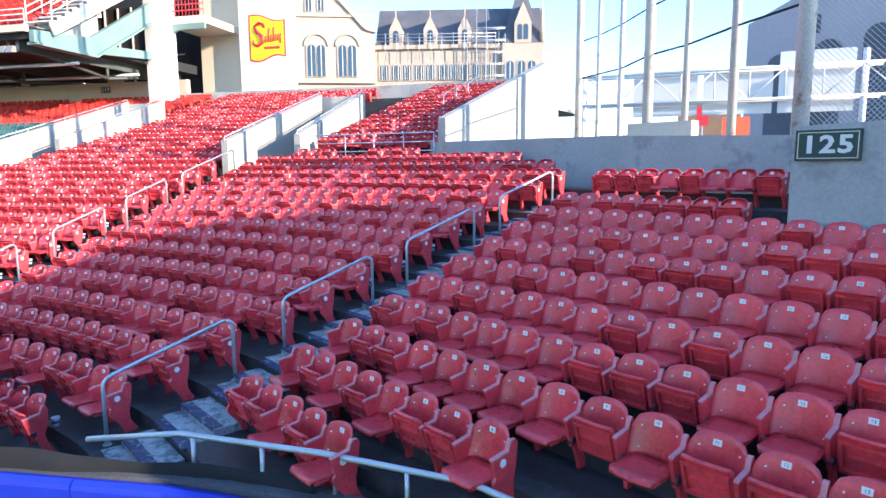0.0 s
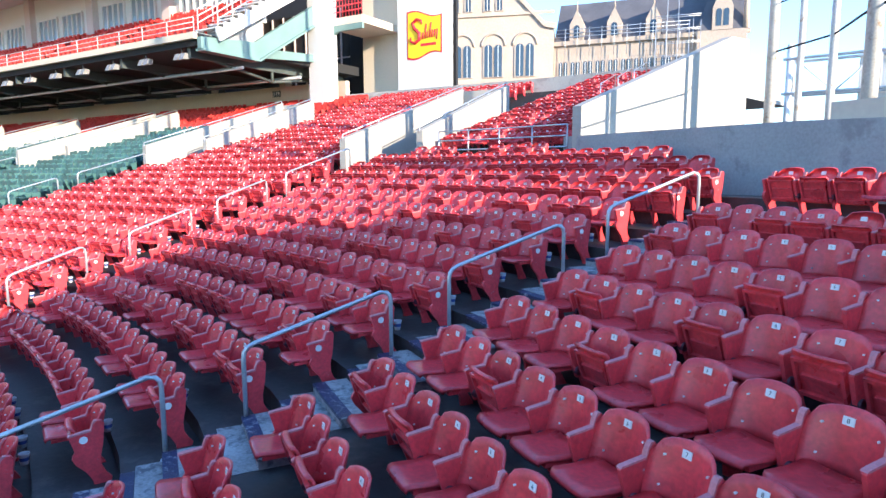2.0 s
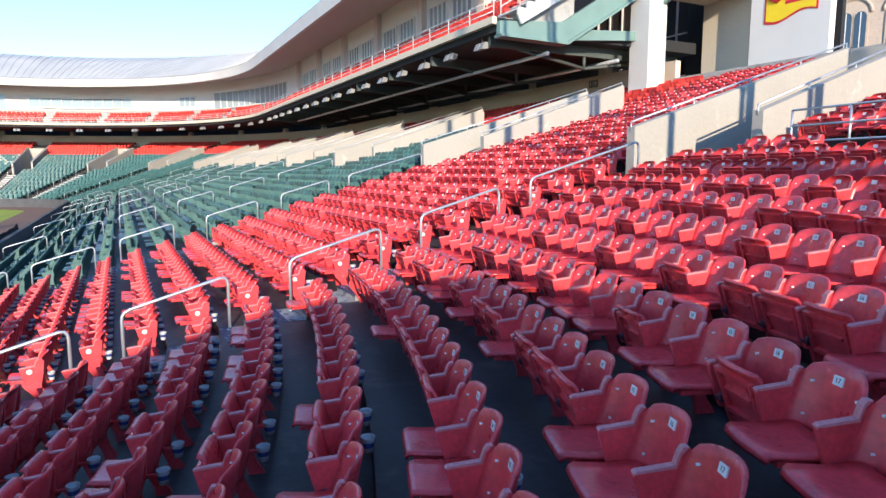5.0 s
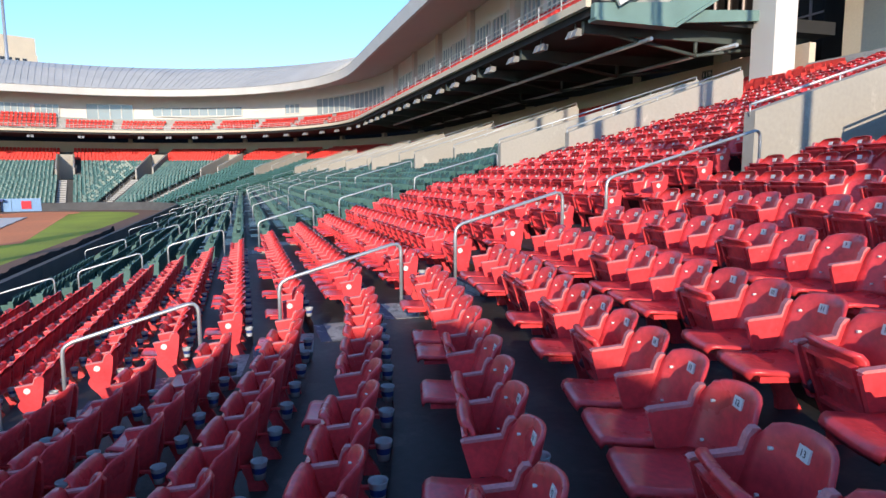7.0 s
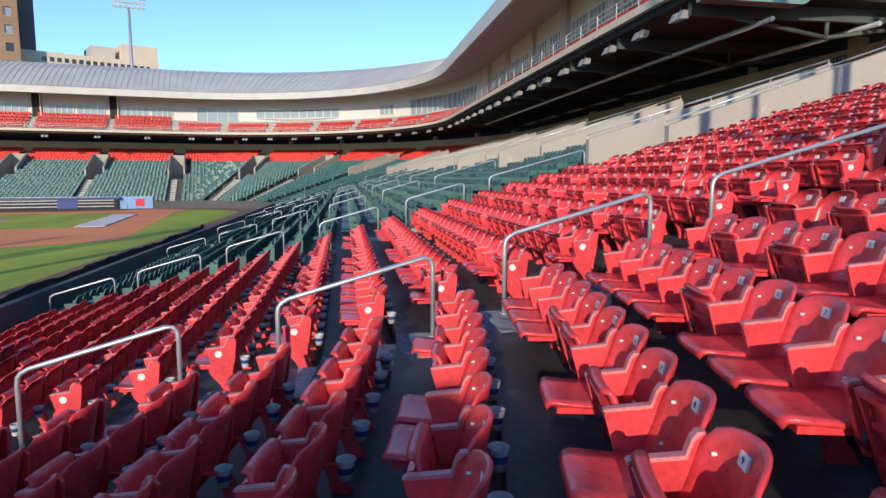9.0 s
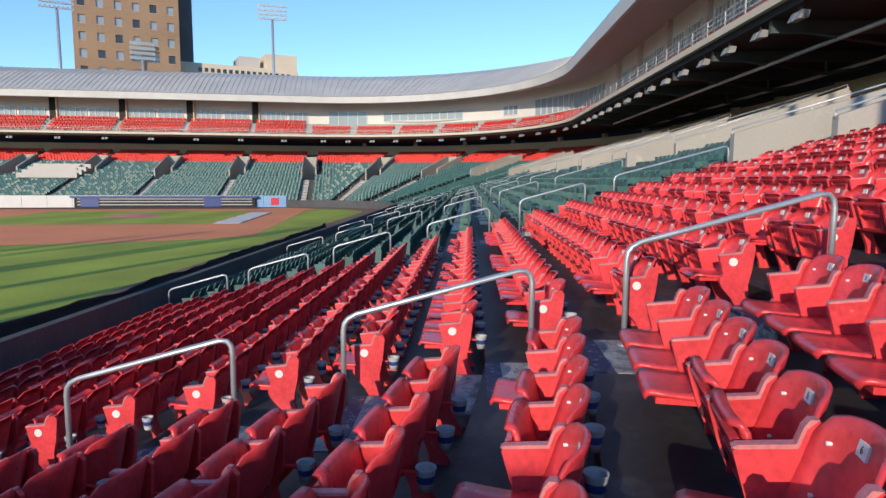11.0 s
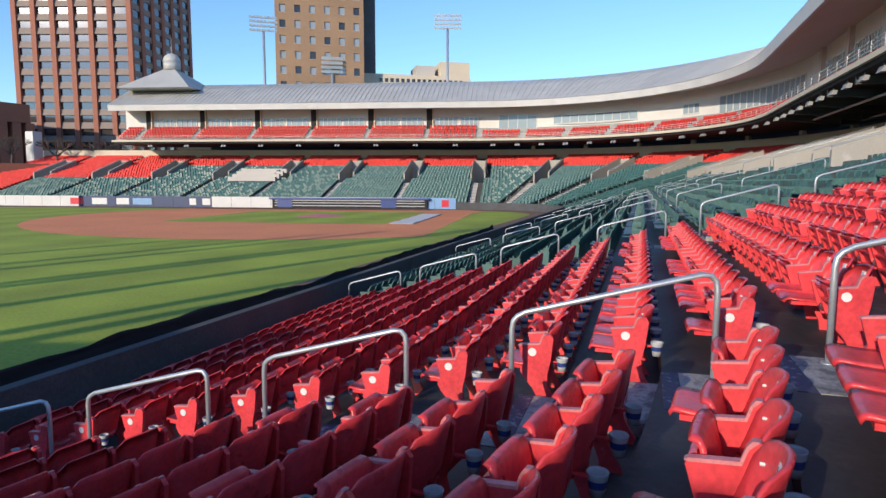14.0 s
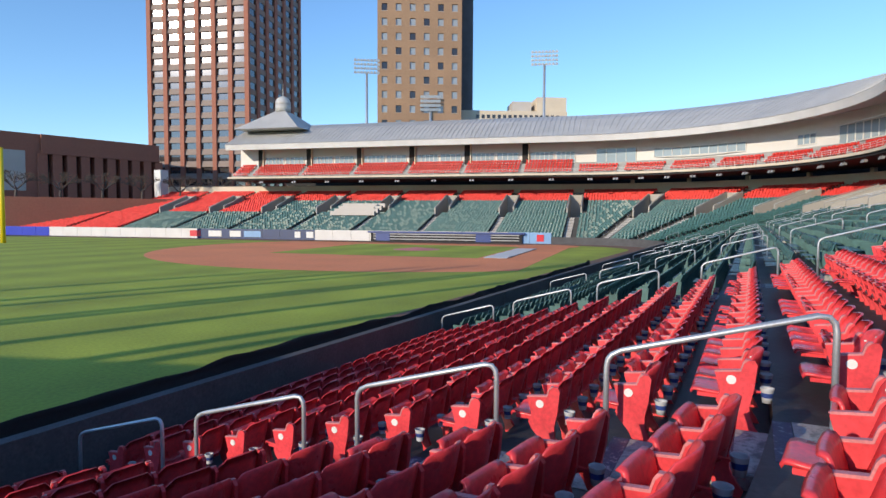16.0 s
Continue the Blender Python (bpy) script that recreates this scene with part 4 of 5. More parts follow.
def handrail(zone, s, y0, y1, group="aisle handrails"):
    """A tube rail that starts and ends in an upright, sloping with the stairs."""
    def tread(y):
        j = -4
        while row_y(j) + 0.33 < y:
            j += 1
        return row_z(j)
    za, zb = tread(y0), tread(y1)
    slope = (row_z(8) - row_z(2)) / (row_y(8) - row_y(2))
    top0 = 0.5 * (za + zb) + 0.88 - slope * (y1 - y0) / 2
    top1 = top0 + slope * (y1 - y0)
    pts = [(y0, za), (y0, top0 - 0.13), (y0 + 0.012, top0 - 0.06), (y0 + 0.045, top0 - 0.015), (y0 + 0.12, top0 + 0.025), (y1 - 0.12, top1 - 0.012), (y1 - 0.05, top1 - 0.02), (y1 - 0.012, top1 - 0.06), (y1, top1 - 0.13), (y1, zb)]
    path = []
    for y, z in pts:
        px, py, _ = spot(zone, s, y)
        path.append((px, py, z))
    ob = empty("handrail", Matrix(), "galvanised tube handrail standing in a stepped aisle", "handrail", group)
    part("tube", Geo().tube(path, 0.025, n=10), GALV, ob)
    for k in (0, -1):
        x, y, z = path[k]
        part("foot_plate", Geo().tube([(x, y, z + 0.002), (x, y, z + 0.014)], 0.055, n=12), GALV, ob)


for y0, y1 in ((8.1, 9.8), (10.6, 12.28), (13.05, 14.78), (15.54, 17.3)):
    handrail("B", radians(31.3), y0, y1)
for n in range(7):
    for y0, y1 in ((4.95, 6.6), (7.2, 8.85), (9.55, 11.1), (12.1, 13.75), (14.55, 16.25), (17.0, 19.9)):
        handrail("C", 11.17 * n - 0.24 if n else -0.26, y0, y1)
for k in range(1, 5):
    for y0, y1 in ((7.2, 8.85), (12.1, 13.75), (17.0, 19.9)):
        handrail("D", BEND2 * k / 5, y0, y1)


# ---- upper deck ----
def sbox(g, zone, s0, s1, y0, y1, z0, z1, mat=0, zs=None):
    """A block that follows the bowl between two stations."""
    vs = []
    for s in (s0, s1):
        for y, z in ((y0, z0), (y0, z1), (y1, zs if zs else z1), (y1, z0)):
            px, py, _ = spot(zone, s, y)
            vs.append((px, py, z))
    return g.add(vs, [(0, 1, 2, 3), (7, 6, 5, 4), (0, 4, 5, 1), (1, 5, 6, 2), (2, 6, 7, 3), (3, 7, 4, 0)], mat)


DECK_LINE = [("C", 14.43), ("C", 22.34), ("C", 33.51), ("C", 44.68), ("C", 55.85), ("C", 66.93)] + LINE_D + [("E", 10.0), ("E", 20.0), ("E", 30.0), ("E", 40.0), ("E", 50.0), ("E", 60.0), ("E", 67.3)]
# the slab's near-black colour holds the shade under the deck
structure("deck_slab", sweep([(25.5, 10.62), (25.5, 11.2), (38.5, 11.2), (38.5, 10.62)], DECK_LINE, closed=True), DARK, "upper deck slab, coloured dark for the shade beneath", "deck")
structure("deck_fascia", sweep([(25.2, 10.92), (25.2, 11.25), (25.45, 11.25), (25.45, 10.92)], DECK_LINE, closed=True), CREAM, "pale concrete fascia along the upper deck", "deck")
steps_prof = [(25.5, 11.22)]
for k in range(5):
    steps_prof += [(25.9 + 0.8 * k, 11.25 + 0.5 * k), (26.7 + 0.8 * k, 11.25 + 0.5 * k)]
steps_prof += [(29.9, 13.4), (29.9, 11.22)]
structure("deck_steps", sweep(steps_prof, DECK_LINE, closed=True), CONCRETE, "stepped concrete of the upper deck", "deck")
structure("deck_wall", sweep([(29.92, 12.6), (29.92, 17.4), (30.2, 17.4), (30.2, 12.6)], DECK_LINE, closed=True), WHITE, "white suite wall behind the upper deck seats", "wall")
structure("roof_soffit", sweep([(25.0, 16.5), (24.98, 16.62), (30.6, 17.5), (30.6, 17.35)], DECK_LINE, closed=True), SOFFIT, "pale panelled soffit under the roof", "roof")
structure("roof_fascia", sweep([(24.7, 16.45), (24.5, 17.45), (24.9, 17.5), (24.97, 16.45)], DECK_LINE, closed=True), ROOF_TRIM, "pale ribbed metal fascia of the roof", "roof")
structure("roof_sheet", sweep([(24.5, 17.5), (28.0, 19.3), (32.0, 21.2), (36.5, 22.6), (40.0, 20.0), (40.0, 19.8), (36.5, 22.3), (24.95, 17.48)], DECK_LINE, closed=True), ROOF, "grey standing-seam metal roof over the deck", "roof")
seams = Geo()
seam_line = [("C", 14.6 + k * 1.2) for k in range(44)] + [("D", BEND2 * (k + 0.5) / 60) for k in range(60)] + [("E", 0.5 + k * 0.85) for k in range(79)]
for zone, s in seam_line:
    w = 0.04 / 40 if zone == "D" else 0.04
    for ya, za, yb, zb in ((24.52, 17.5, 28.0, 19.3), (28.0, 19.3, 32.0, 21.2), (32.0, 21.2, 36.5, 22.6)):
        vs = []
        for ds in (-w, w):
            for y, z in ((ya, za - 0.02), (ya, za + 0.07), (yb, zb + 0.07), (yb, zb - 0.02)):
                px, py, _ = spot(zone, s + ds, y)
                vs.append((px, py, z))
        seams.add(vs, [(0, 1, 2, 3), (7, 6, 5, 4), (0, 4, 5, 1), (1, 5, 6, 2), (2, 6, 7, 3), (3, 7, 4, 0)])
tagged(structure("roof_seams", seams, ROOF, "raised seams of the grey metal roof", "roof"), kind="stuff")
structure("concourse_parapet", sweep([(35.65, 7.9), (35.65, 9.9), (36.0, 9.9), (36.0, 7.9)], [("C", 13.2), ("C", 20.0), ("C", 40.0), ("C", 66.93)] + LINE_D + LINE_E, closed=True), CREAM, "cream wall along the concourse above the top row", "wall")
# near-black back wall: the concourse's shade is in its colour
structure("concourse_back", sweep([(46.0, 7.5), (46.0, 20.0), (46.3, 20.0), (46.3, 7.5)], [("C", 11.0), ("C", 40.0), ("C", 66.93)] + LINE_D + [("E", 30.0), ("E", 66.0)], closed=True), DARK, "concourse back wall, coloured dark for shade under the deck", "wall")
structure("concourse_floor", sweep([(35.6, 7.6), (35.6, 7.8), (46.0, 7.8), (46.0, 7.6)], [("B", radians(13)), ("B", radians(8)), ("C", 0.0), ("C", 40.0), ("C", 66.93)] + LINE_D + LINE_E, closed=True), CONCRETE, "concrete floor of the concourse", "floor")
# parapet behind the top rows of the corner
structure("parapet_corner", sweep([(35.6, 7.6), (35.6, 9.0), (35.9, 9.0), (35.9, 7.6)], [("B", radians(k)) for k in (13.2, 11, 8, 5, 2, 0)] + [("C", 6.0), ("C", 13.2)], closed=True), CONCRETE, "grey concrete parapet above the top row", "wall")

# deck rail
deck_rail = empty("deck_railing", Matrix(), "pale tube railing along the front of the upper deck", "railing")
stations = [("C", 14.5 + k * 2.2) for k in range(24)] + [("D", BEND2 * k / 36) for k in range(37)] + [("E", 2.0 + k * 2.3) for k in range(29)]
for z in (11.5, 11.75, 12.0):
    part("rail_bar", Geo().tube([(*spot(zo, s, 25.32)[:2], z) for zo, s in stations], 0.025, n=5), WHITE, deck_rail)
for zo, s in stations:
    px, py, _ = spot(zo, s, 25.32)
    part("post", Geo().tube([(px, py, 11.2), (px, py, 12.0)], 0.025, n=5), WHITE, deck_rail)

# deck seats
deck_places = []
for k in range(5):
    y, z = 26.35 + 0.8 * k, 11.25 + 0.5 * k
    for zone, s0, s1 in [("C", 15.0 + 8.6 * n, 15.0 + 8.6 * n + 7.6) for n in range(6)] + [("D", BEND2 * n / 8 + 0.02, BEND2 * (n + 1) / 8 - 0.015) for n in range(8)] + [("E", max(0.6, 10.7 * n - 0.9), 10.7 * n + 8.9) for n in range(6)] + [("E", 63.6, 66.8)]:
        kk = (y - ARC2.y) if zone == "D" else 1.0
        if zone == "D" and k > 2:
            continue
        n = int((s1 - s0) * kk / 0.52)
        for i in range(n):
            px, py, a = spot(zone, s0 + (i + 0.5) / n * (s1 - s0), y)
            deck_places.append((0 if rng.random() < 0.3 else 1, px, py, z, a))
scatter("red_deck_seats", FAR_KINDS, deck_places, [RED_DULL], "red plastic seats in blocks on the upper deck", "seats")


def window_band(zone, s0, s1, z0, z1, panes, dark_gap=False):
    """A framed band of panes standing proud of the suite wall."""
    px, py, a = spot(zone, (s0 + s1) / 2, 29.6)
    ob = empty("suite_window", Matrix(), "pale framed band of suite windows", "window", "suite windows")
    fr = Geo()
    sbox(fr, zone, s0, s1, 29.75, 29.94, z0 - 0.12, z0)
    sbox(fr, zone, s0, s1, 29.75, 29.94, z1, z1 + 0.12)
    for i in range(panes + 1):
        s = s0 + (s1 - s0) * i / panes
        w = 0.05 / (40 if zone == "D" else 1)
        sbox(fr, zone, s - w, s + w, 29.75, 29.94, z0, z1)
    part("window_frame", fr, WHITE, ob)
    for i in range(panes):
        g = Geo()
        e = (s1 - s0) / panes
        sbox(g, zone, s0 + e * i, s0 + e * (i + 1), 29.84, 29.88, z0, z1)
        part("pane", g, GLASS, ob)


for n in range(6):
    window_band("C", 15.6 + 8.6 * n, 15.6 + 8.6 * n + 2.6, 14.0, 15.5, 4)
    window_band("C", 19.0 + 8.6 * n, 19.0 + 8.6 * n + 2.6, 14.0, 15.5, 4)
for s0, s1, z0, z1, p in ((0.12, 0.62, 13.3, 15.6, 14), (0.72, 0.80, 13.9, 15.2, 3), (1.02, 1.42, 13.9, 15.2, 10), (1.5, 1.68, 13.2, 15.6, 4)):
    window_band("D", s0, s1, z0, z1, p)
recess = Geo()
for n in range(6):
    s0 = 10.7 * n - 0.9
    window_band("E", max(0.3, s0 + 0.5), s0 + 4.4, 13.5, 15.3, 4)
    window_band("E", s0 + 4.9, s0 + 9.0, 13.5, 15.3, 5)
    # a solid near-black panel stands for the doorway's shade
    g = Geo()
    sbox(g, "E", s0 + 9.4, s0 + 10.5, 29.7, 29.94, 12.9, 16.9)
    structure("deck_doorway", g, DARK, "dark panel standing for a shaded doorway between suites", "door")
    g = Geo()
    sbox(g, "E", s0 + 9.2, s0 + 9.4, 29.4, 29.94, 12.9, 17.2)
    structure("deck_pier", g, CREAM, "cream pier between the suites", "wall")
for n in range(6):
    s0 = 15.0 + 8.6 * n
    g = Geo()
    sbox(g, "C", s0 + 7.3, s0 + 8.1, 29.5, 29.94, 12.9, 17.2)
    # duller than the cream piers: shade is put into the colour
    structure("deck_pier", g, SOFFIT, "pier between the suites with shade in its colour", "wall")


def floodlight(px, py, pz, a):
    ob = empty("floodlight", pose(px, py, pz, 0, 0, math.degrees(a)), "grey floodlight pair hung below the upper deck", "floodlight", "deck floodlights")
    for x in (-0.24, 0.24):
        part("housing", Geo().prism([(-0.24, -0.34), (0.14, -0.3), (0.2, -0.04), (-0.08, 0.0)], 0, x - 0.18, x + 0.18), LAMP_GREY, ob)
    part("bracket", Geo().box(-0.04, 0.04, 0.0, 0.08, -0.1, 0.3), DARK, ob)
    part("arm", Geo().box(-0.4, 0.4, 0.03, 0.09, -0.06, 0.0), DARK, ob)


# steel under the deck: radial beams, diagonal braces and a pipe
for k in range(9):
    sb = 15.5 + 6.2 * k
    truss_ = empty("steel_truss", Matrix(), "dark steel beam with braces under the deck", "truss", "deck trusses")
    g = Geo()
    sbox(g, "C", sb - 0.12, sb + 0.12, 25.7, 38.0, 10.1, 10.62)
    part("beam", g, FRAME_STEEL, truss_)
    for ya, za, yb, zb in ((27.0, 10.2, 31.5, 9.5), (31.5, 9.5, 36.5, 10.2), (31.5, 9.5, 31.5, 10.2)):
        part("brace", Geo().tube([(*spot("C", sb, ya)[:2], za), (*spot("C", sb, yb)[:2], zb)], 0.09, n=6), FRAME_STEEL, truss_)
for y in (28.5, 33.0):
    thing("service_pipe", Geo().tube([(*spot("C", s_, y)[:2], 9.9) for s_ in (14.6, 30.0, 46.0, 62.0)], 0.1, n=6), GALV, "grey service pipe slung under the deck", "pipe")
# glazed screen at the end of the concourse
screen = empty("concourse_screen", Matrix(), "dark glazed screen with pale mullions on the concourse", "screen")
part("glass", Geo().box(-39.0, -29.5, 40.5, 40.56, 7.8, 16.0), BRONZE_GLASS, screen)
for k in range(9):
    part("mullion", Geo().box(-39.0 + 1.18 * k, -38.92 + 1.18 * k, 40.38, 40.5, 7.8, 16.0), SOFFIT, screen)
for z in (9.9, 12.4):
    part("transom", Geo().box(-39.0, -29.5, 40.4, 40.5, z, z + 0.08), SOFFIT, screen)

for k in range(16):
    px, py, a = spot("C", 16.0 + k * 3.2, 25.6)
    floodlight(px, py, 10.35, a)
for k in range(14):
    px, py, a = spot("D", BEND2 * (k + 0.4) / 14, 25.6)
    floodlight(px, py, 10.35, a)
for k in range(9):
    px, py, a = spot("E", 4.0 + k * 7.0, 25.6)
    floodlight(px, py, 10.35, a)

# small columns under the deck
for k in range(7):
    px, py, _ = spot("C", 20.0 + 8 * k, 37.0)
    thing("deck_column", Geo().box(px - 0.3, px + 0.3, py - 0.3, py + 0.3, 7.8, 10.62), CREAM, "square concrete column under the upper deck", "column", group="deck columns")
for k in range(1, 8):
    px, py, a = spot("D", BEND2 * k / 8, 37.0)
    thing("deck_column", Geo().box(-0.3, 0.3, -0.3, 0.3, 7.8, 10.62).moved(pose(px, py, 0, 0, 0, math.degrees(a))), CREAM, "square concrete column under the upper deck", "column", group="deck columns")

# end of the deck: column, green beams, stair
thing("end_column", Geo().box(-27.6, -26.3, 33.7, 34.9, 8.0, 24.0, bevel=0.02), WHITE, "tall white square column at the end of the deck", "column")
beam = empty("deck_end_beam", Matrix(), "green painted steel beams carrying the end of the deck", "beam")
part("raker", Geo().prism([(25.4, 10.35), (25.4, 11.0), (29.0, 11.3), (34.0, 14.4), (34.0, 13.2), (29.2, 10.3)], 0, -27.45, -27.15), GREEN_STEEL, beam)
part("flange", Geo().prism([(25.4, 10.3), (29.2, 10.25), (34.0, 13.15), (34.0, 13.27), (29.15, 10.37), (25.4, 10.42)], 0, -27.62, -26.98), GREEN_STEEL, beam)
part("strut", Geo().prism([(29.0, 10.5), (29.4, 10.5), (34.0, 10.9), (34.0, 11.35), (29.0, 11.0)], 0, -27.4, -27.2), GREEN_STEEL, beam)
stair = empty("deck_stair", Matrix(), "white stepped stair with railings at the deck's end", "stair")
prof = []
for k in range(16):
    prof += [(26.2 + 0.5 * k, 11.3 + 0.32 * k), (26.2 + 0.5 * k, 11.62 + 0.32 * k)]
prof += [(34.3, 16.3), (34.3, 15.6), (26.4, 10.9)]
part("stringer", Geo().prism(prof, 0, -27.0, -26.86), WHITE, stair)
part("stringer", Geo().prism(prof, 0, -28.6, -28.46), WHITE, stair)
for k in range(16):
    part("tread", Geo().box(-28.46, -27.0, 26.2 + 0.5 * k, 26.75 + 0.5 * k, 11.54 + 0.32 * k, 11.61 + 0.32 * k), WHITE, stair)
for x in (-26.9, -28.5):
    for h in (0.4, 0.75, 1.1):
        part("rail_bar", Geo().tube([(x, 26.3, 11.6 + h), (x, 34.2, 16.65 + h)], 0.035, n=6), WHITE, stair)
    for k in range(0, 17, 2):
        part("rail_post", Geo().tube([(x, 26.3 + 0.494 * k, 11.6 + 0.316 * k), (x, 26.3 + 0.494 * k, 12.7 + 0.316 * k)], 0.03, n=6), WHITE, stair)

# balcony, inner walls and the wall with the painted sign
# solid near-black sheet in place of a shaded opening
structure("wall_opening", Geo().box(-29.5, -27.0, 40.0, 40.3, 7.8, 22.0), DARK, "dark sheet standing for the shaded opening beside the column", "wall")
structure("wall_inner", Geo().box(-27.0, -23.5, 38.4, 38.8, 7.8, 22.0), CREAM, "cream wall beside the concourse", "wall")
structure("wall_sign", Geo().box(-23.5, -19.6, 37.6, 38.0, 7.8, 22.5), WHITE, "white wall that carries the yellow sign", "wall")
balcony = empty("balcony", Matrix(), "small balcony with railing and green brace", "balcony")
part("slab", Geo().box(-27.0, -24.0, 34.6, 38.4, 13.1, 13.55), CREAM, balcony)
part("brace", Geo().prism([(-26.9, 12.3), (-26.9, 13.1), (-24.0, 13.1), (-24.0, 12.75), (-25.9, 12.75)], 1, 34.6, 34.8), GREEN_STEEL, balcony)
for z in (13.9, 14.25, 14.6):
    part("rail_bar", Geo().tube([(-26.8, 34.65, z), (-24.05, 34.65, z)], 0.03, n=6), RED, balcony)
for k in range(12):
    part("rail_post", Geo().tube([(-26.8 + k * 0.25, 34.65, 13.5), (-26.8 + k * 0.25, 34.65, 14.6)], 0.018, n=5), RED, balcony)


def flag_outline(w, h, n=12):
    """A flag with bowed sides, higher at its left."""
    top = [(-w / 2 + w * i / n, h * (0.5 - 0.13 * i / n) + 0.04 * h * math.sin(i / n * 2 * math.pi)) for i in range(n + 1)]
    bottom = [(w / 2 - w * i / n, h * (-0.42 - 0.06 * i / n) + 0.05 * h * math.sin(i / n * 2 * math.pi)) for i in range(n + 1)]
    return top + bottom


badge = empty("painted_sign", pose(-21.45, 37.6, 12.6), "yellow flag-shaped sign with red border and strokes", "sign")
part("border", Geo().prism(flag_outline(2.6, 2.95), 1, -0.03, 0.0), LOGO_RED, badge, "red border")
part("panel", Geo().prism(flag_outline(2.42, 2.75), 1, -0.045, -0.03), YELLOW, badge, "yellow panel")
stroke = [(-0.15, 0.62), (-0.2, 0.85), (-0.55, 0.95), (-0.85, 0.72), (-0.7, 0.4), (-0.35, 0.1), (-0.35, -0.3), (-0.7, -0.5), (-1.0, -0.35), (-1.0, -0.1)]
part("stroke", Geo().tube([(x, -0.05, z) for x, z in stroke], [0.05, 0.08, 0.1, 0.1, 0.12, 0.13, 0.12, 0.1, 0.08, 0.05], n=6), LOGO_RED, badge, "curved red brush stroke")
for i, (z0, z1, lean) in enumerate(((-0.3, 0.1, 0.05), (-0.28, 0.6, 0.12), (-0.27, 0.15, 0.05), (-0.25, 0.65, 0.12), (-0.24, 0.2, 0.05), (-0.22, 0.2, 0.05), (-0.4, 0.22, 0.05))):
    x = -0.1 + 0.175 * i
    part("mark", Geo().tube([(x, -0.05, z0), (x + lean, -0.05, z1)], 0.048, n=5), LOGO_RED, badge, "plain red bar")
part("mark", Geo().box(-0.25, 0.9, -0.06, -0.045, -0.72, -0.56), LOGO_RED, badge, "plain red bar")
sx, sy, sa = spot("C", 19.5, 35.65)
number_sign("119", pose(sx, sy - 0.05, 9.45), 0.75, 0.42, "small dark board with white section number on the concourse wall")

# cross rail in front of the upper corner seats
cross = empty("cross_rail", Matrix(), "galvanised two-bar rail before the upper seats", "railing")
st = [radians(6.0 + k * 2.55) for k in range(5)]
y_rail, z_rail = row_y(17) - 0.1, row_z(17)
for h in (0.35, 0.65, 0.95):
    part("bar", Geo().tube([(*spot("B", a, y_rail)[:2], z_rail + h) for a in st], 0.022, n=6), GALV, cross)
for a in st:
    px, py, _ = spot("B", a, y_rail)
    part("post", Geo().tube([(px, py, z_rail), (px, py, z_rail + 0.95)], 0.022, n=6), GALV, cross)
for k in range(3):
    px, py, a = spot("B", radians(9.0), 30.0 + k * 1.6)
    hr = empty("top_handrail", pose(px, py, row_z(27) - 0.3 + 0.45 * k, 0, 0, math.degrees(a)), "pale handrail between the top rows", "handrail", "top handrails")
    part("tube", Geo().tube([(0, 0, 0), (0, 0, 0.9), (0, 1.3, 1.4), (0, 1.3, 0.4)], 0.03, n=6), GALV, hr)

# ---- far field wall, dugout and boards ----
def far_panel(s0, s1, z0, z1, mat, name, label, cat, d=0.06):
    g = Geo()
    sbox(g, "E", s0, s1, 4.45 - d, 4.44, z0, z1)
    return thing(name, g, mat, label, cat)


for k in range(39):
    m = NAVY_PAD if 36 < 2 + k * 3.0 < 58 else BLUE_PAD if k > 28 else PALE_BLUE_PAD if k < 2 else ROOF_TRIM
    far_panel(2 + k * 3.0, 4.96 + k * 3.0, 0.05, 1.6, m, "wall_pad", "vinyl pad on the far field wall", "padding")
for s, w, m in ((38.2, 1.2, WHITE), (40.4, 1.0, WHITE), (47.3, 3.0, PALE_BLUE_PAD), (50.9, 2.0, WHITE), (54.4, 2.4, WHITE), (58.3, 2.0, LOGO_RED), (3.0, 1.0, LOGO_RED)):
    far_panel(s, s + w, 0.35, 1.3, m, "wall_board", "small plain advertising board on the far wall", "board", 0.12)
dug = empty("dugout", Matrix(), "long dugout with dark opening and purple trim", "dugout")
# solid near-black box painted as the dugout's shaded inside
g = Geo()
sbox(g, "E", 6.0, 28.6, 4.0, 4.36, 0.0, 1.3)
part("opening", g, DARK, dug, "dark opening")
for z in (0.35, 0.75, 1.1):
    g = Geo()
    sbox(g, "E", 6.4, 28.2, 3.92, 3.98, z, z + 0.12)
    part("rail", g, CUP_WHITE, dug, "pale rail")
g = Geo()
sbox(g, "E", 5.7, 29.0, 3.7, 5.6, 1.3, 1.55)
part("roof", g, CUP_BLUE, dug, "navy roof edge")
for s in (10.4, 25.6):
    g = Geo()
    sbox(g, "E", s, s + 2.2, 3.86, 3.91, 0.15, 1.25)
    part("panel", g, CUP_BLUE if s > 6 else WHITE, dug)
# press table block in the far stand
pt_ = Geo()
for k in range(4):
    sbox(pt_, "E", 33.1, 41.3, row_y(12 + 2 * k) - 0.4, row_y(12 + 2 * k) + 0.4, row_z(12 + 2 * k) + 0.6, row_z(12 + 2 * k) + 1.3)
thing("table_terrace", pt_, [PALE_PANEL], "rows of pale tables on the far stand", "tables")


# ---- buildings and distance ----
def facing(p, q):
    """Pose at p whose x runs to q along a facade's foot, y going inwards."""
    d = Vector(q) - Vector(p)
    return pose(p[0], p[1], 0, 0, 0, math.degrees(math.atan2(d.y, d.x))), d.length


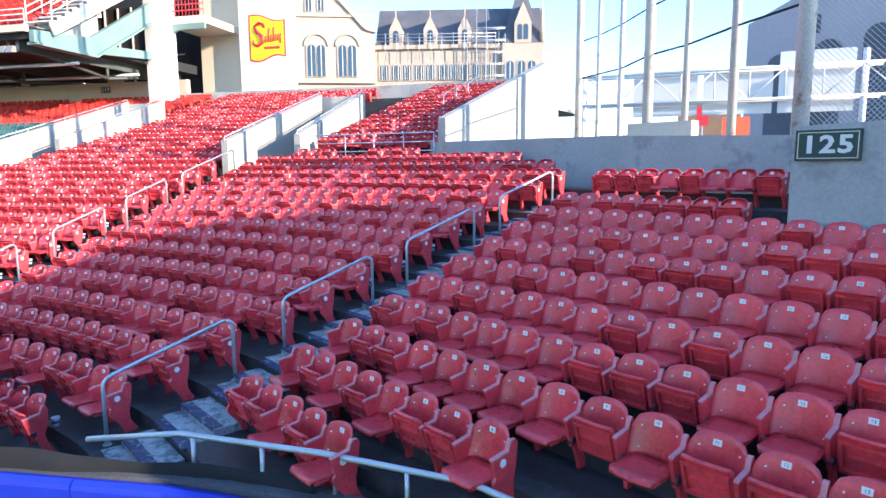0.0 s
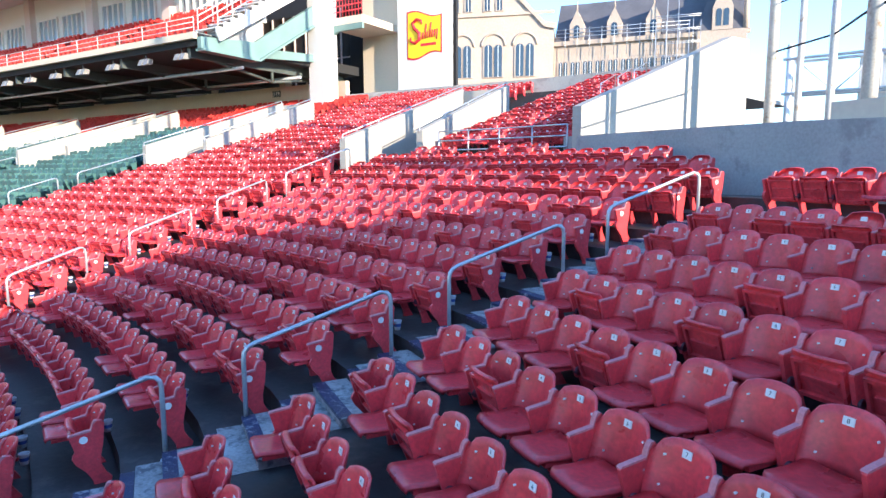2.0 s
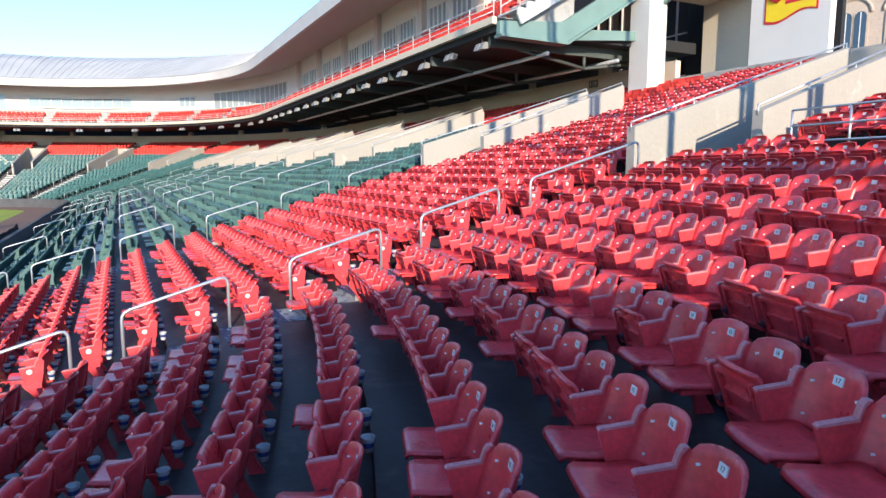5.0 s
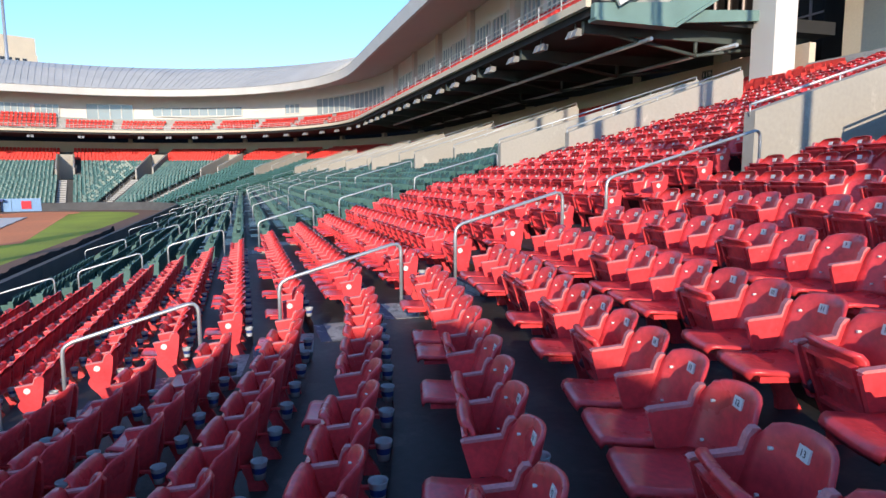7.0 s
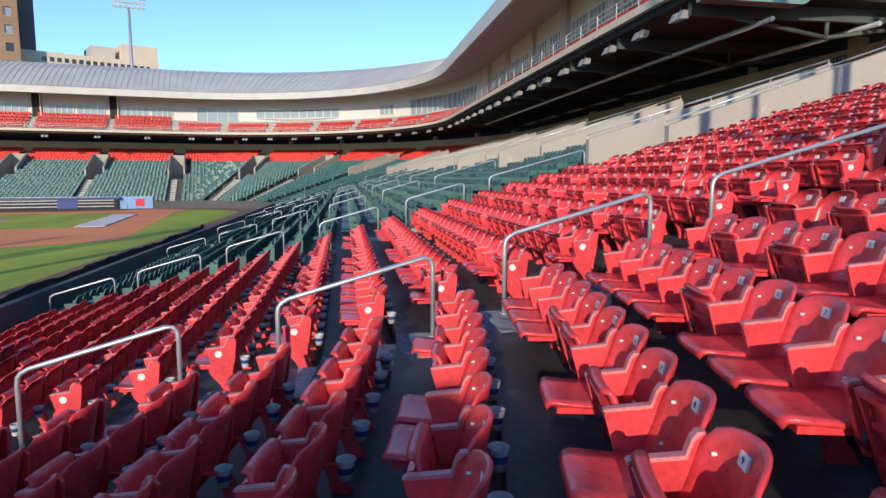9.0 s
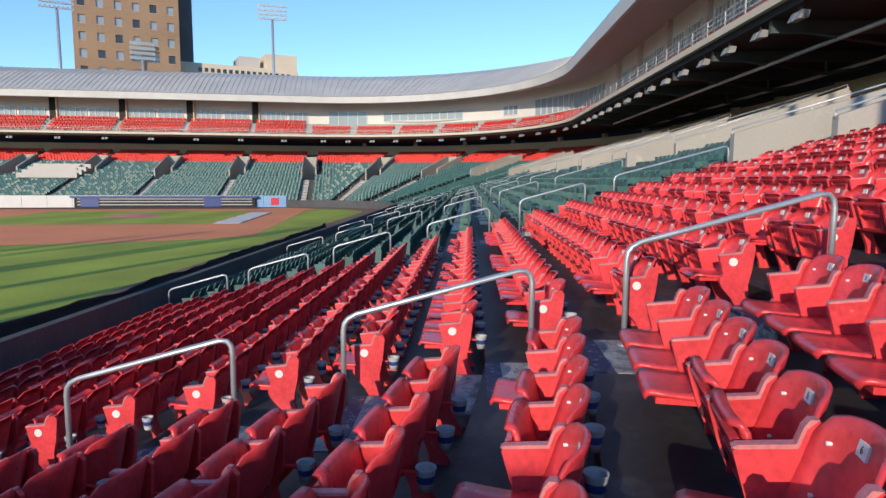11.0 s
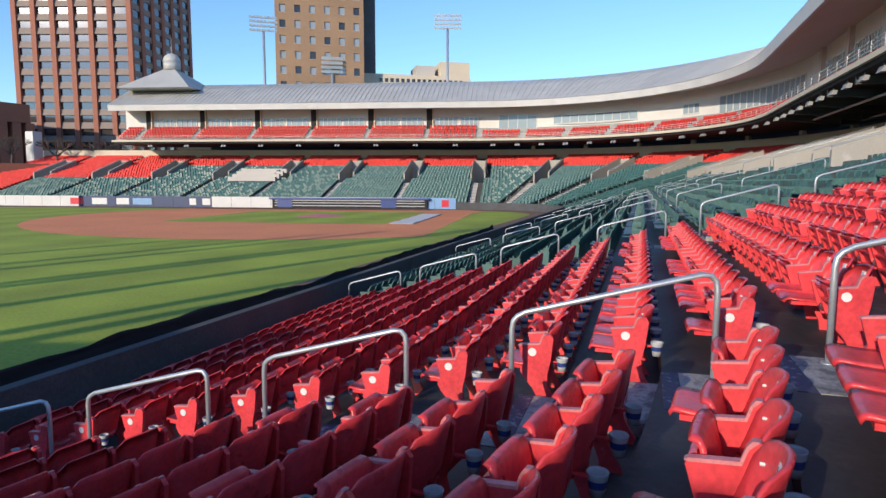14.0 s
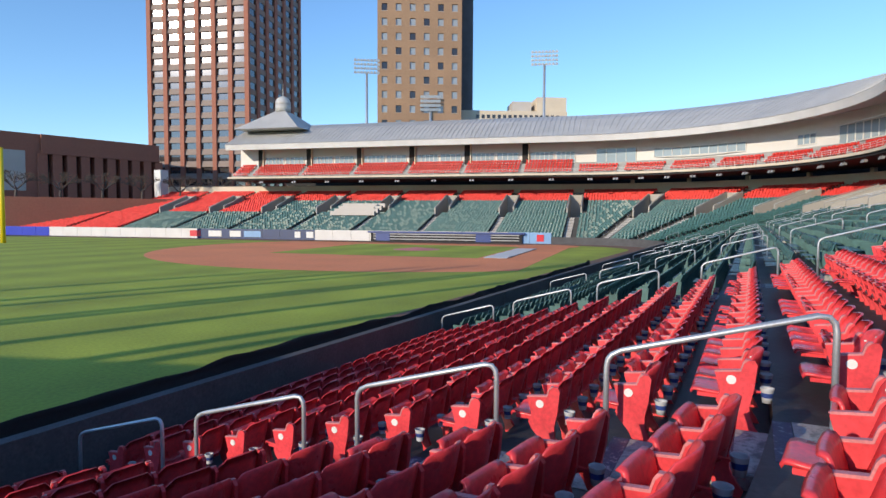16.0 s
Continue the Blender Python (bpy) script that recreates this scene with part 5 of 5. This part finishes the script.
MIRROR_GLASS = glass_like("reflective_tower_glass", (0.17, 0.17, 0.18))
MIRROR_GLASS.node_tree.nodes["Principled BSDF"].inputs["Metallic"].default_value = 0.75
MIRROR_GLASS.node_tree.nodes["Principled BSDF"].inputs["Roughness"].default_value = 0.09
DARK_GLASS = glass_like("dark_window_glass", (0.03, 0.05, 0.075))
WINDOW_PALE = glass_like("pale_window_glass", (0.3, 0.33, 0.36))
BROWN_PANEL = material("brown_spandrel", (0.26, 0.2, 0.17), 0.7, vary=0.12, scale=0.3, fine=4)

# office tower of piers and bands
m, w = facing((-143.5, -117.8), (-134.8, -147.6))
tower = empty("office_tower", m, "red-brown office tower with a grid of reflective windows", "building")
HT, FLOOR = 112.0, 3.55
part("core", Geo().box(0.5, w - 0.5, -38.0, -0.9, 0, HT), BROWN_PANEL, tower)
for i in range(7):
    x = w * i / 6
    part("pier", Geo().box(x - 0.65, x + 0.65, -0.9, 0.12, 0, HT), BRICK_RED, tower)
for k in range(int(HT / FLOOR)):
    z = k * FLOOR
    part("spandrel", Geo().prism([(-0.9, z), (-0.2, z), (-0.55, z + 1.7), (-0.9, z + 1.7)], 0, 0.5, w - 0.5), BROWN_PANEL, tower)
for i in range(6):
    for k in range(int(HT / FLOOR)):
        part("window", Geo().box(w * i / 6 + 0.66, w * (i + 1) / 6 - 0.66, -0.88, -0.75, k * FLOOR + 1.7, (k + 1) * FLOOR), MIRROR_GLASS, tower)
for i in range(7):
    y = -1.0 - 37.0 * i / 6
    part("pier", Geo().box(-0.1, 0.62, y - 0.9, y + 0.9, 0, HT), BRICK_RED, tower)
for k in range(int(HT / FLOOR)):
    part("spandrel", Geo().box(0.2, 0.5, -37.5, -0.9, k * FLOOR, k * FLOOR + 1.6), BROWN_PANEL, tower)
    part("window", Geo().box(0.35, 0.5, -37.5, -0.9, k * FLOOR + 1.6, (k + 1) * FLOOR), BRONZE_GLASS, tower)

# tan brick tower with punched windows
m, w = facing((-157.2, -56.2), (-146.6, -75.5))
block = empty("brick_tower", m, "tall tan brick tower with rows of sash windows", "building")
HB = 96.0
NF = int(HB / 3.75)
cols = 6
brick_wall = Geo()
for i in range(cols):
    x0, x1 = w * i / cols, w * (i + 1) / cols
    a, b = x0 + (x1 - x0) * 0.3, x0 + (x1 - x0) * 0.7
    brick_wall.box(x0, a, -0.5, 0, 0, HB)
    brick_wall.box(b, x1, -0.5, 0, 0, HB)
    for k in range(NF):
        brick_wall.box(a, b, -0.5, -0.002, k * 3.75 + 2.7, (k + 1) * 3.75 + 0.85)
part("wall", brick_wall, BRICK_TAN, block)
for i in range(cols):
    x0, x1 = w * i / cols, w * (i + 1) / cols
    a, b = x0 + (x1 - x0) * 0.3, x0 + (x1 - x0) * 0.7
    for k in range(NF):
        z = k * 3.75
        pane = part("window", Geo().box(a, b, -0.4, -0.32, z + 0.85, z + 2.7), WINDOW_PALE if (i * 7 + k * 3) % 4 else BRONZE_GLASS, block)
        part("sill", Geo().box(a - 0.1, b + 0.1, -0.3, 0.08, z + 0.7, z + 0.85), STONE, pane)
part("core", Geo().box(0.0, w, -26, -0.5, 0, HB), BRICK_TAN, block)
part("side_wing", Geo().box(-3.5, 0, -26, -6, 0, HB - 4), SLATE, block, "dark side wing")
part("cornice", Geo().box(-0.2, w + 0.2, -0.2, 0.25, 62.5, 63.2), STONE, block, "pale stone band")

# low beige building behind the roof
m, w = facing((-176.3, -33.0), (-161.7, -58.5))
beige = empty("beige_building", m, "low beige building with a row of small windows", "building")
part("body", Geo().box(0, w, -18, 0, 0, 32.5), CREAM, beige)
part("upper", Geo().box(0, w * 0.28, -14, -1, 32.5, 36.5), CREAM, beige)
part("plant_room", Geo().box(w * 0.32, w * 0.5, -12, -3, 32.5, 35.6), PALE_PANEL, beige)
for i in range(16):
    part("window", Geo().box(w * (i + 1.5) / 20, w * (i + 2.1) / 20, -0.05, 0.06, 30.4, 31.4), BRONZE_GLASS, beige)
part("annexe", Geo().box(-14, 0, -18, -4, 0, 31.5), SLATE, beige)

# low red-brown building and garden wall
m, w = facing((-122.5, -129.0), (-94.5, -132.9))
low = empty("red_low_building", m, "low red-brown building with deep dark window bays", "building")
part("roof_band", Geo().box(0, w + 0.3, -24, 0.2, 17.6, 22.0), BRICK_RED, low)
part("back", Geo().box(0, w, -24, -2.0, 0, 17.6), BRONZE_GLASS, low, "dark recessed glazing")
for i in range(10):
    part("pier", Geo().box(w * i / 9 - 1.0, w * i / 9 + 1.0, -2.0, 0.0, 0, 17.6), BRICK_RED, low)
part("side", Geo().box(w + 0.3, w + 14, -24, -0.5, 0, 22.0), BRICK_RED, low)
part("side_glass", Geo().box(w + 3.5, w + 11, -0.48, -0.3, 9.0, 18.0), PALE_PANEL, low)
thing("white_block", Geo().box(-103, -101, -104, -102, 0, 13.5, bevel=0.05), WHITE, "plain white block above the far stand", "block")
m, w = facing((-118, -84), (-70, -112))
thing("garden_wall", Geo().box(0, w, -1, 0, 0, 7.0).moved(m), BRICK_RED, "low dark wall behind the far stand", "wall")


# light towers
def light_tower(x, y, z, wide):
    a = math.degrees(math.atan2(13.2 - y, -7.5 - x)) + 90
    ob = empty("light_tower", pose(x, y, 0, 0, 0, a), "tall steel floodlight mast with rows of lamps", "light tower", "light towers")
    part("mast", Geo().tube([(0, 0, 0), (0, 0, z)], [0.45, 0.28], n=10), GALV, ob)
    for r in range(4):
        bar = part("cross_bar", Geo().box(-wide / 2, wide / 2, -0.1, 0.1, z - 0.2 + r * 0.95, z - 0.05 + r * 0.95), GALV, ob)
        for i in range(8):
            cx = -wide / 2 + wide * (i + 0.5) / 8
            part("lamp", Geo().tube([(cx, 0.15, z + 0.05 + r * 0.95), (cx, -0.45, z - 0.05 + r * 0.95)], [0.16, 0.36], n=8), GALV, bar)


light_tower(-132.5, -69.5, 37.6, 6.2)
light_tower(-150.6, -31.6, 39.6, 6.4)
light_tower(-131.5, -51.9, 27.5, 4.5)

# cupola and hipped end of the roof
cup = empty("roof_cupola", pose(*spot("E", 59.6, 33.5)[:2], 20.0, 0, 0, math.degrees(spot("E", 66, 33)[2])), "hipped roof with a round metal cupola", "cupola")
part("hip", Geo().add([(-7, -7, 0.8), (7, -7, 0.8), (7, 7, 0.8), (-7, 7, 0.8), (-0.9, -0.9, 5.2), (0.9, -0.9, 5.2), (0.9, 0.9, 5.2), (-0.9, 0.9, 5.2)], [(0, 1, 5, 4), (1, 2, 6, 5), (2, 3, 7, 6), (3, 0, 4, 7), (4, 5, 6, 7), (0, 3, 2, 1)]), ROOF, cup)
dome = Geo()
for k in range(8):
    a0, a1 = k / 8 * math.pi / 2, (k + 1) / 8 * math.pi / 2
    vs = [(1.6 * math.cos(a) * math.cos(i * math.pi / 10), 1.6 * math.cos(a) * math.sin(i * math.pi / 10), 6.6 + 1.6 * math.sin(a)) for a in (a0, a1) for i in range(20)]
    dome.add(vs, [(i, (i + 1) % 20, 20 + (i + 1) % 20, 20 + i) for i in range(20)], 0, True)
dome.tube([(0, 0, 5.0), (0, 0, 6.6)], 1.55, n=20)
part("dome", dome, ROOF, cup)
part("finial", Geo().tube([(0, 0, 8.1), (0, 0, 11.0)], [0.12, 0.03], n=6), ROOF, cup)
thing("foul_pole", Geo().tube([(-54.6, -75.0, 0), (-54.6, -75.0, 12.5)], 0.3, n=12), YELLOW, "tall yellow foul pole at the field's edge", "pole")


# bare trees
def tree(x, y, z0, h, seed):
    r = random.Random(seed)
    ob = empty("bare_tree", pose(x, y, z0), "leafless rounded tree with fine bare twigs", "tree", "bare trees")
    part("trunk", Geo().tube([(0, 0, 0), (0.1, 0, h * 0.25), (0.0, 0.1, h * 0.4)], [0.3, 0.24, 0.2], n=7), BARK, ob)
    g = Geo()

    def grow(p, d, length, rad, depth):
        q = p + d * length
        g.tube([p, p.lerp(q, 0.5) + Vector((r.uniform(-1, 1), r.uniform(-1, 1), r.uniform(-1, 1))) * length * 0.06, q], [rad, rad * 0.8, rad * 0.6], n=4, caps=False)
        if depth:
            for _ in range(4):
                nd = (d + Vector((r.uniform(-1, 1), r.uniform(-1, 1), r.uniform(-0.5, 0.7))) * 0.8).normalized()
                grow(q, nd, length * 0.68, rad * 0.6, depth - 1)

    for i in range(6):
        a = i * math.pi / 3 + r.uniform(-0.3, 0.3)
        grow(Vector((0, 0, h * 0.35)), Vector((math.cos(a) * 0.8, math.sin(a) * 0.8, 0.7)).normalized(), h * 0.22, 0.12, 3)
    part("crown", g, BARK, ob)


for i in range(7):
    d = Vector((-78 - i * 6.0, -114.0 + i * 4.2))
    tree(d.x, d.y, 5.5, 8.5, i)

# old stone building with gables, dormers and scaffold
m, w = facing((-9.5, 96.5), (-34.3, 91.5))
m = facing((-34.3, 91.5), (-9.5, 96.5))[0]
old = empty("stone_building", m, "old pale stone building with arched windows and slate roof", "building")


def arch_outline(cx, z0, wd, ht, n=8):
    r = wd / 2
    return [(cx - r, z0), (cx + r, z0)] + [(cx + r * math.cos(i * math.pi / n), z0 + ht - r + r * math.sin(i * math.pi / n)) for i in range(n + 1)]


def arched_window(cx, z0, wd, ht, parent, y=0.0):
    fr = part("window", Geo().prism(arch_outline(cx, z0 - 0.1, wd + 0.45, ht + 0.3), 1, y - 0.16, y), STONE, parent, "moulded stone surround")
    part("pane", Geo().prism(arch_outline(cx, z0, wd, ht), 1, y - 0.2, y - 0.162), DARK_GLASS, fr)
    part("mullion", Geo().box(cx - 0.05, cx + 0.05, y - 0.24, y - 0.2, z0, z0 + ht - 0.1), WHITE, fr)


part("wall", Geo().box(0, w, 0, 14, 0, 22.3), STONE, old)
part("cornice", Geo().box(-0.2, w + 0.4, -0.45, 0, 21.7, 22.3), STONE, old, "projecting stone cornice")
part("roof", Geo().prism([(0.3, 22.3), (5.0, 28.6), (12.0, 28.6), (14.0, 22.3)], 0, 0, w), SLATE, old, "grey slate mansard roof")
for i in range(10):
    x = 1.4 + i * 1.75
    for dx in (-0.28, 0.28):
        arched_window(x + dx * 1.3, 17.2, 0.5, 2.2, old)
for i in range(3):
    x = 3.2 + i * 5.2
    dm = part("dormer", Geo().prism([(x - 1.0, 22.3), (x + 1.0, 22.3), (x + 1.0, 24.6), (x, 26.6), (x - 1.0, 24.6)], 1, 0.0, 3.5), STONE, old, "gabled stone dormer")
    part("pane", Geo().prism(arch_outline(x, 22.7, 0.8, 1.8), 1, -0.05, 0.0), DARK_GLASS, dm)
    part("finial", Geo().tube([(x, 0.2, 26.5), (x, 0.2, 27.8)], [0.16, 0.04], n=6), STONE, dm)
part("corner_roof", Geo().add([(w - 6.2, -0.6, 22.3), (w, -0.6, 22.3), (w, 9, 22.3), (w - 6.2, 9, 22.3), (w - 3.8, 3, 30.5), (w - 2.4, 3, 30.5), (w - 2.4, 5, 30.5), (w - 3.8, 5, 30.5)], [(0, 1, 5, 4), (1, 2, 6, 5), (2, 3, 7, 6), (3, 0, 4, 7), (4, 5, 6, 7)]), SLATE, old, "steep slate corner roof")
part("corner_bay", Geo().box(w - 6.2, w, -0.7, 0, 0, 22.3), STONE, old)
dm = part("dormer", Geo().prism([(w - 4.3, 22.3), (w - 1.8, 22.3), (w - 1.8, 25.2), (w - 3.05, 28.2), (w - 4.3, 25.2)], 1, -0.8, 2.5), STONE, old, "large gabled stone dormer")
for dx in (-0.45, 0.45):
    part("pane", Geo().prism(arch_outline(w - 3.05 + dx, 22.8, 0.65, 2.2), 1, -0.86, -0.8), DARK_GLASS, dm)
for dx in (-1.9, -0.2, 1.3):
    arched_window(w - 3.0 + dx, 16.9, 1.1, 2.8, old, -0.7)
part("pinnacle", Geo().tube([(w - 0.2, -0.4, 22.3), (w - 0.2, -0.4, 26.5), (w - 0.2, -0.4, 28.3)], [0.4, 0.3, 0.05], n=6), STONE, old)
# gabled wing
gab = empty("stone_gable_wing", facing((-55.0, 83.0), (-34.0, 90.6))[0], "gabled pale stone wing with tall arched windows", "building")
gw = (Vector((-34.0, 90.6)) - Vector((-55.0, 83.0))).length
part("wall", Geo().prism([(0, 0), (gw, 0), (gw, 24.2), (gw - 1.2, 24.4), (gw * 0.45, 36.0), (0, 30.0)], 1, 0, 12), STONE, gab)
part("coping", Geo().prism([(gw + 0.3, 24.0), (gw + 0.3, 24.8), (gw - 1.3, 25.1), (gw * 0.45, 36.7), (gw * 0.45, 36.0), (gw - 1.4, 24.4)], 1, -0.35, 0.1), STONE, gab, "stone coping")
part("string_course", Geo().box(0, gw, -0.25, 0, 26.2, 26.6), STONE, gab)
part("ledge", Geo().box(0, gw, -0.5, 0, 16.6, 17.0), STONE, gab)
for i in range(5):
    x = gw - 4.1 - i * 4.6
    part("arch_moulding", Geo().tube([(x + 1.75 * math.cos(a), -0.05, 22.0 + 1.75 * math.sin(a)) for a in [k * math.pi / 12 for k in range(13)]], 0.18, n=6), STONE, gab, "round arch moulding")
    for dx in (-0.72, 0.72):
        arched_window(x + dx, 17.6, 1.15, 4.6, gab)
    for dx in (-0.9, 0.9):
        if i > 0:
            arched_window(x + dx, 27.0, 0.75, 2.2, gab)
# scaffold
scaf = empty("scaffold", facing((-20.5, 94.0), (-12.0, 95.6))[0], "galvanised tube scaffold against the stone building", "scaffold")
for i in range(5):
    for y in (-1.6, -0.6):
        part("upright", Geo().tube([(i * 1.4, y, 0), (i * 1.4, y, 27.0 if i in (1, 2) else 23.5)], 0.05, n=5), GALV, scaf)
for k in range(10):
    for y in (-1.6, -0.6):
        part("ledger", Geo().tube([(0, y, 9 + k * 1.7), (5.6, y, 9 + k * 1.7)], 0.045, n=5), GALV, scaf)
roof_rail = empty("roof_scaffold_rail", m, "scaffold guard rails along the eaves", "scaffold")
for z in (22.8, 23.3, 23.8):
    part("bar", Geo().tube([(0, -0.7, z), (w - 7, -0.7, z)], 0.05, n=5), GALV, roof_rail)
for i in range(12):
    part("post", Geo().tube([(i * 1.7, -0.7, 20.0), (i * 1.7, -0.7, 24.0)], 0.05, n=5), GALV, roof_rail)

# poles of the ball net with its ropes
poles = [(4.0, 14.5, 0.17), (3.0, 16.3, 0.11), (2.25, 19.0, 0.1), (1.28, 19.6, 0.16), (0.58, 24.0, 0.11), (-0.22, 25.0, 0.1), (-0.95, 25.0, 0.15)]
for x, y, r in poles:
    tall = 12.8 if r == 0.1 and x < 1 else 22.0
    if x == 0.58:
        tall = 11.9
    elif x == -0.22:
        tall = 11.0
    p = empty("net_pole", pose(x, y, 0), "tall weathered steel pole of the ball net", "pole", "net poles")
    part("shaft", Geo().tube([(0, 0, 0), (0, 0, tall * 0.6), (0, 0, tall)], [r, r * 0.95, r * 0.85], n=12), POLE_STEEL, p)
    part("collar", Geo().tube([(0, 0, 10.9), (0, 0, 11.05)], r * 1.25, n=12), GALV, p)
# the row goes on unseen: thicker, taller poles added for shadows on the field
for k in range(9):
    d = k + (0.0, 0.3, -0.25, 0.1, 0.42, -0.3, 0.15, -0.2, 0.25)[k]
    x, y = 13.0 + 5.6 * d, -7.0 - 4.9 * d
    p = empty("net_pole", pose(x, y, 0), "tall weathered steel pole of the ball net", "pole", "net poles")
    part("shaft", Geo().tube([(0, 0, 0), (0, 0, 15.0), (0, 0, 30.0)], [0.36, 0.34, 0.3], n=10), POLE_STEEL, p)
    part("collar", Geo().tube([(0, 0, 10.9), (0, 0, 11.05)], 0.3, n=10), GALV, p)
rope = empty("net_rope", Matrix(), "dark rope slung from pole to pole", "rope")
part("strand", Geo().tube([(5.5, 14.0, 7.9), (4.0, 14.5, 7.54), (3.0, 16.3, 7.5), (2.25, 19.0, 7.6), (1.28, 19.6, 7.46), (0.58, 24.0, 7.75), (-0.95, 25.0, 7.57)], 0.03, n=5), DARK, rope)
part("strand", Geo().tube([(2.25, 19.0, 9.1), (1.28, 19.6, 8.82), (0.58, 24.0, 9.3), (-0.22, 25.0, 9.15), (-0.95, 25.0, 8.93)], 0.025, n=5), DARK, rope)
# chain-link behind the block
link = Geo()
a, b = Vector((4.2, 14.7)), Vector((9.5, 12.0))
for k in range(60):
    for sgn in (1, -1):
        f0 = k / 60
        f1 = f0 + sgn * 0.55
        p0 = a.lerp(b, f0)
        f1c = max(0, min(1, f1))
        p1 = a.lerp(b, f1c)
        zt = 4.8 + 3.6 * abs(f1c - f0) / 0.55
        link.tube([(p0.x, p0.y, 4.8), (p1.x, p1.y, zt)], 0.007, n=3, caps=False)
tagged(thing("chain_link_mesh", link, GALV, "diamond mesh of a chain-link fence", "fence"), kind="stuff")

# truss gantry and boards behind
gantry = empty("truss_gantry", pose(-1.1, 40.2, 0, 0, 0, -8.0), "white steel truss gantry on posts", "gantry")
for z in (7.9, 9.6):
    for y in (0, 1.2):
        part("chord", Geo().tube([(-0.5, y, z), (15.5, y, z)], 0.075, n=6), WHITE, gantry)
for i in range(9):
    part("web", Geo().tube([(i * 1.8, 0, 7.9), (i * 1.8, 0, 9.6)], 0.04, n=5), WHITE, gantry)
    part("web", Geo().tube([(i * 1.8, 0, 7.9 if i % 2 else 9.6), (i * 1.8 + 1.8, 0, 9.6 if i % 2 else 7.9)], 0.04, n=5), WHITE, gantry)
for x in (-0.3, 14.6):
    part("post", Geo().tube([(x, 0.6, 0), (x, 0.6, 10.4)], 0.17, n=10), WHITE, gantry)
for i in range(3):
    part("board", Geo().box(2.6 + i * 4.0, 6.3 + i * 4.0, 1.35, 1.5, 7.2, 9.9 + (0.7 if i == 2 else 0)), WHITE, gantry, "back of a pale board")
pb = empty("grey_brick_building", pose(14.2, 73.7, 0, 0, 0, -30.0), "tall grey-purple brick building with arched blind windows", "building")
part("body", Geo().prism([(0, 0), (40, 0), (40, 27), (18, 27), (0, 18.8)], 1, 0, 30), PURPLE_BRICK, pb)
for i in range(7):
    part("arch_panel", Geo().prism(arch_outline(3.4 + i * 4.2, 2.0, 2.6, 13.4 + 0.9 * i if i < 4 else 16.8), 1, -0.12, 0.0), SLATE, pb, "dark arched blind window")
part("vent", Geo().box(5.6, 6.8, -0.1, 0, 17.0, 18.8), SLATE, pb)
far = empty("far_brick_building", pose(-8.0, 118.0, 0, 0, 0, -6.0), "far brown brick building with small windows", "building")
part("body", Geo().box(6, 30, 0, 14, 0, 9.5), BRICK_TAN, far)
part("upper", Geo().box(20, 30, 1, 12, 9.5, 14.5), BRICK_TAN, far)
for i in range(8):
    for k in range(2):
        part("window", Geo().box(8 + i * 2.7, 9.5 + i * 2.7, -0.1, 0, 2.2 + k * 3.4, 4.2 + k * 3.4), BRONZE_GLASS, far)
thing("orange_panel", Geo().box(9.8, 12.0, 59.0, 59.3, 0, 8.3, bevel=0.02), ORANGE, "upright orange panel beyond the wall", "panel")
thing("red_board", Geo().box(7.6, 8.6, 58.5, 58.7, 7.6, 9.2), LOGO_RED, "small dark red board with plain bars", "board")
thing("board_post", Geo().tube([(8.1, 58.6, 0), (8.1, 58.6, 7.6)], 0.08, n=6), GALV, "thin post under a red board", "post")

# unseen tall wall added at the outfield corner, outlined to shade the curved block
g = Geo().prism([(0.9, 0.0), (9.6, 0.0), (9.6, 7.5), (7.6, 8.5), (5.0, 8.35), (2.0, 7.8), (0.9, 7.5)], 0, 9.0, 9.5)
structure("shade_wall_corner", g, CONCRETE, "plain tall unseen wall added to shade the curved block", "wall")
# plain unseen wall closing the outfield behind the camera, height set by its shadow
g = Geo().box(0, 60, 0, 0.5, 0, 8.4).moved(pose(6.0, 0.6, 0, 0, 0, -72))
structure("shade_wall_outfield", g, BLUE_PAD, "plain blue unseen outfield wall added for its shadow", "wall")
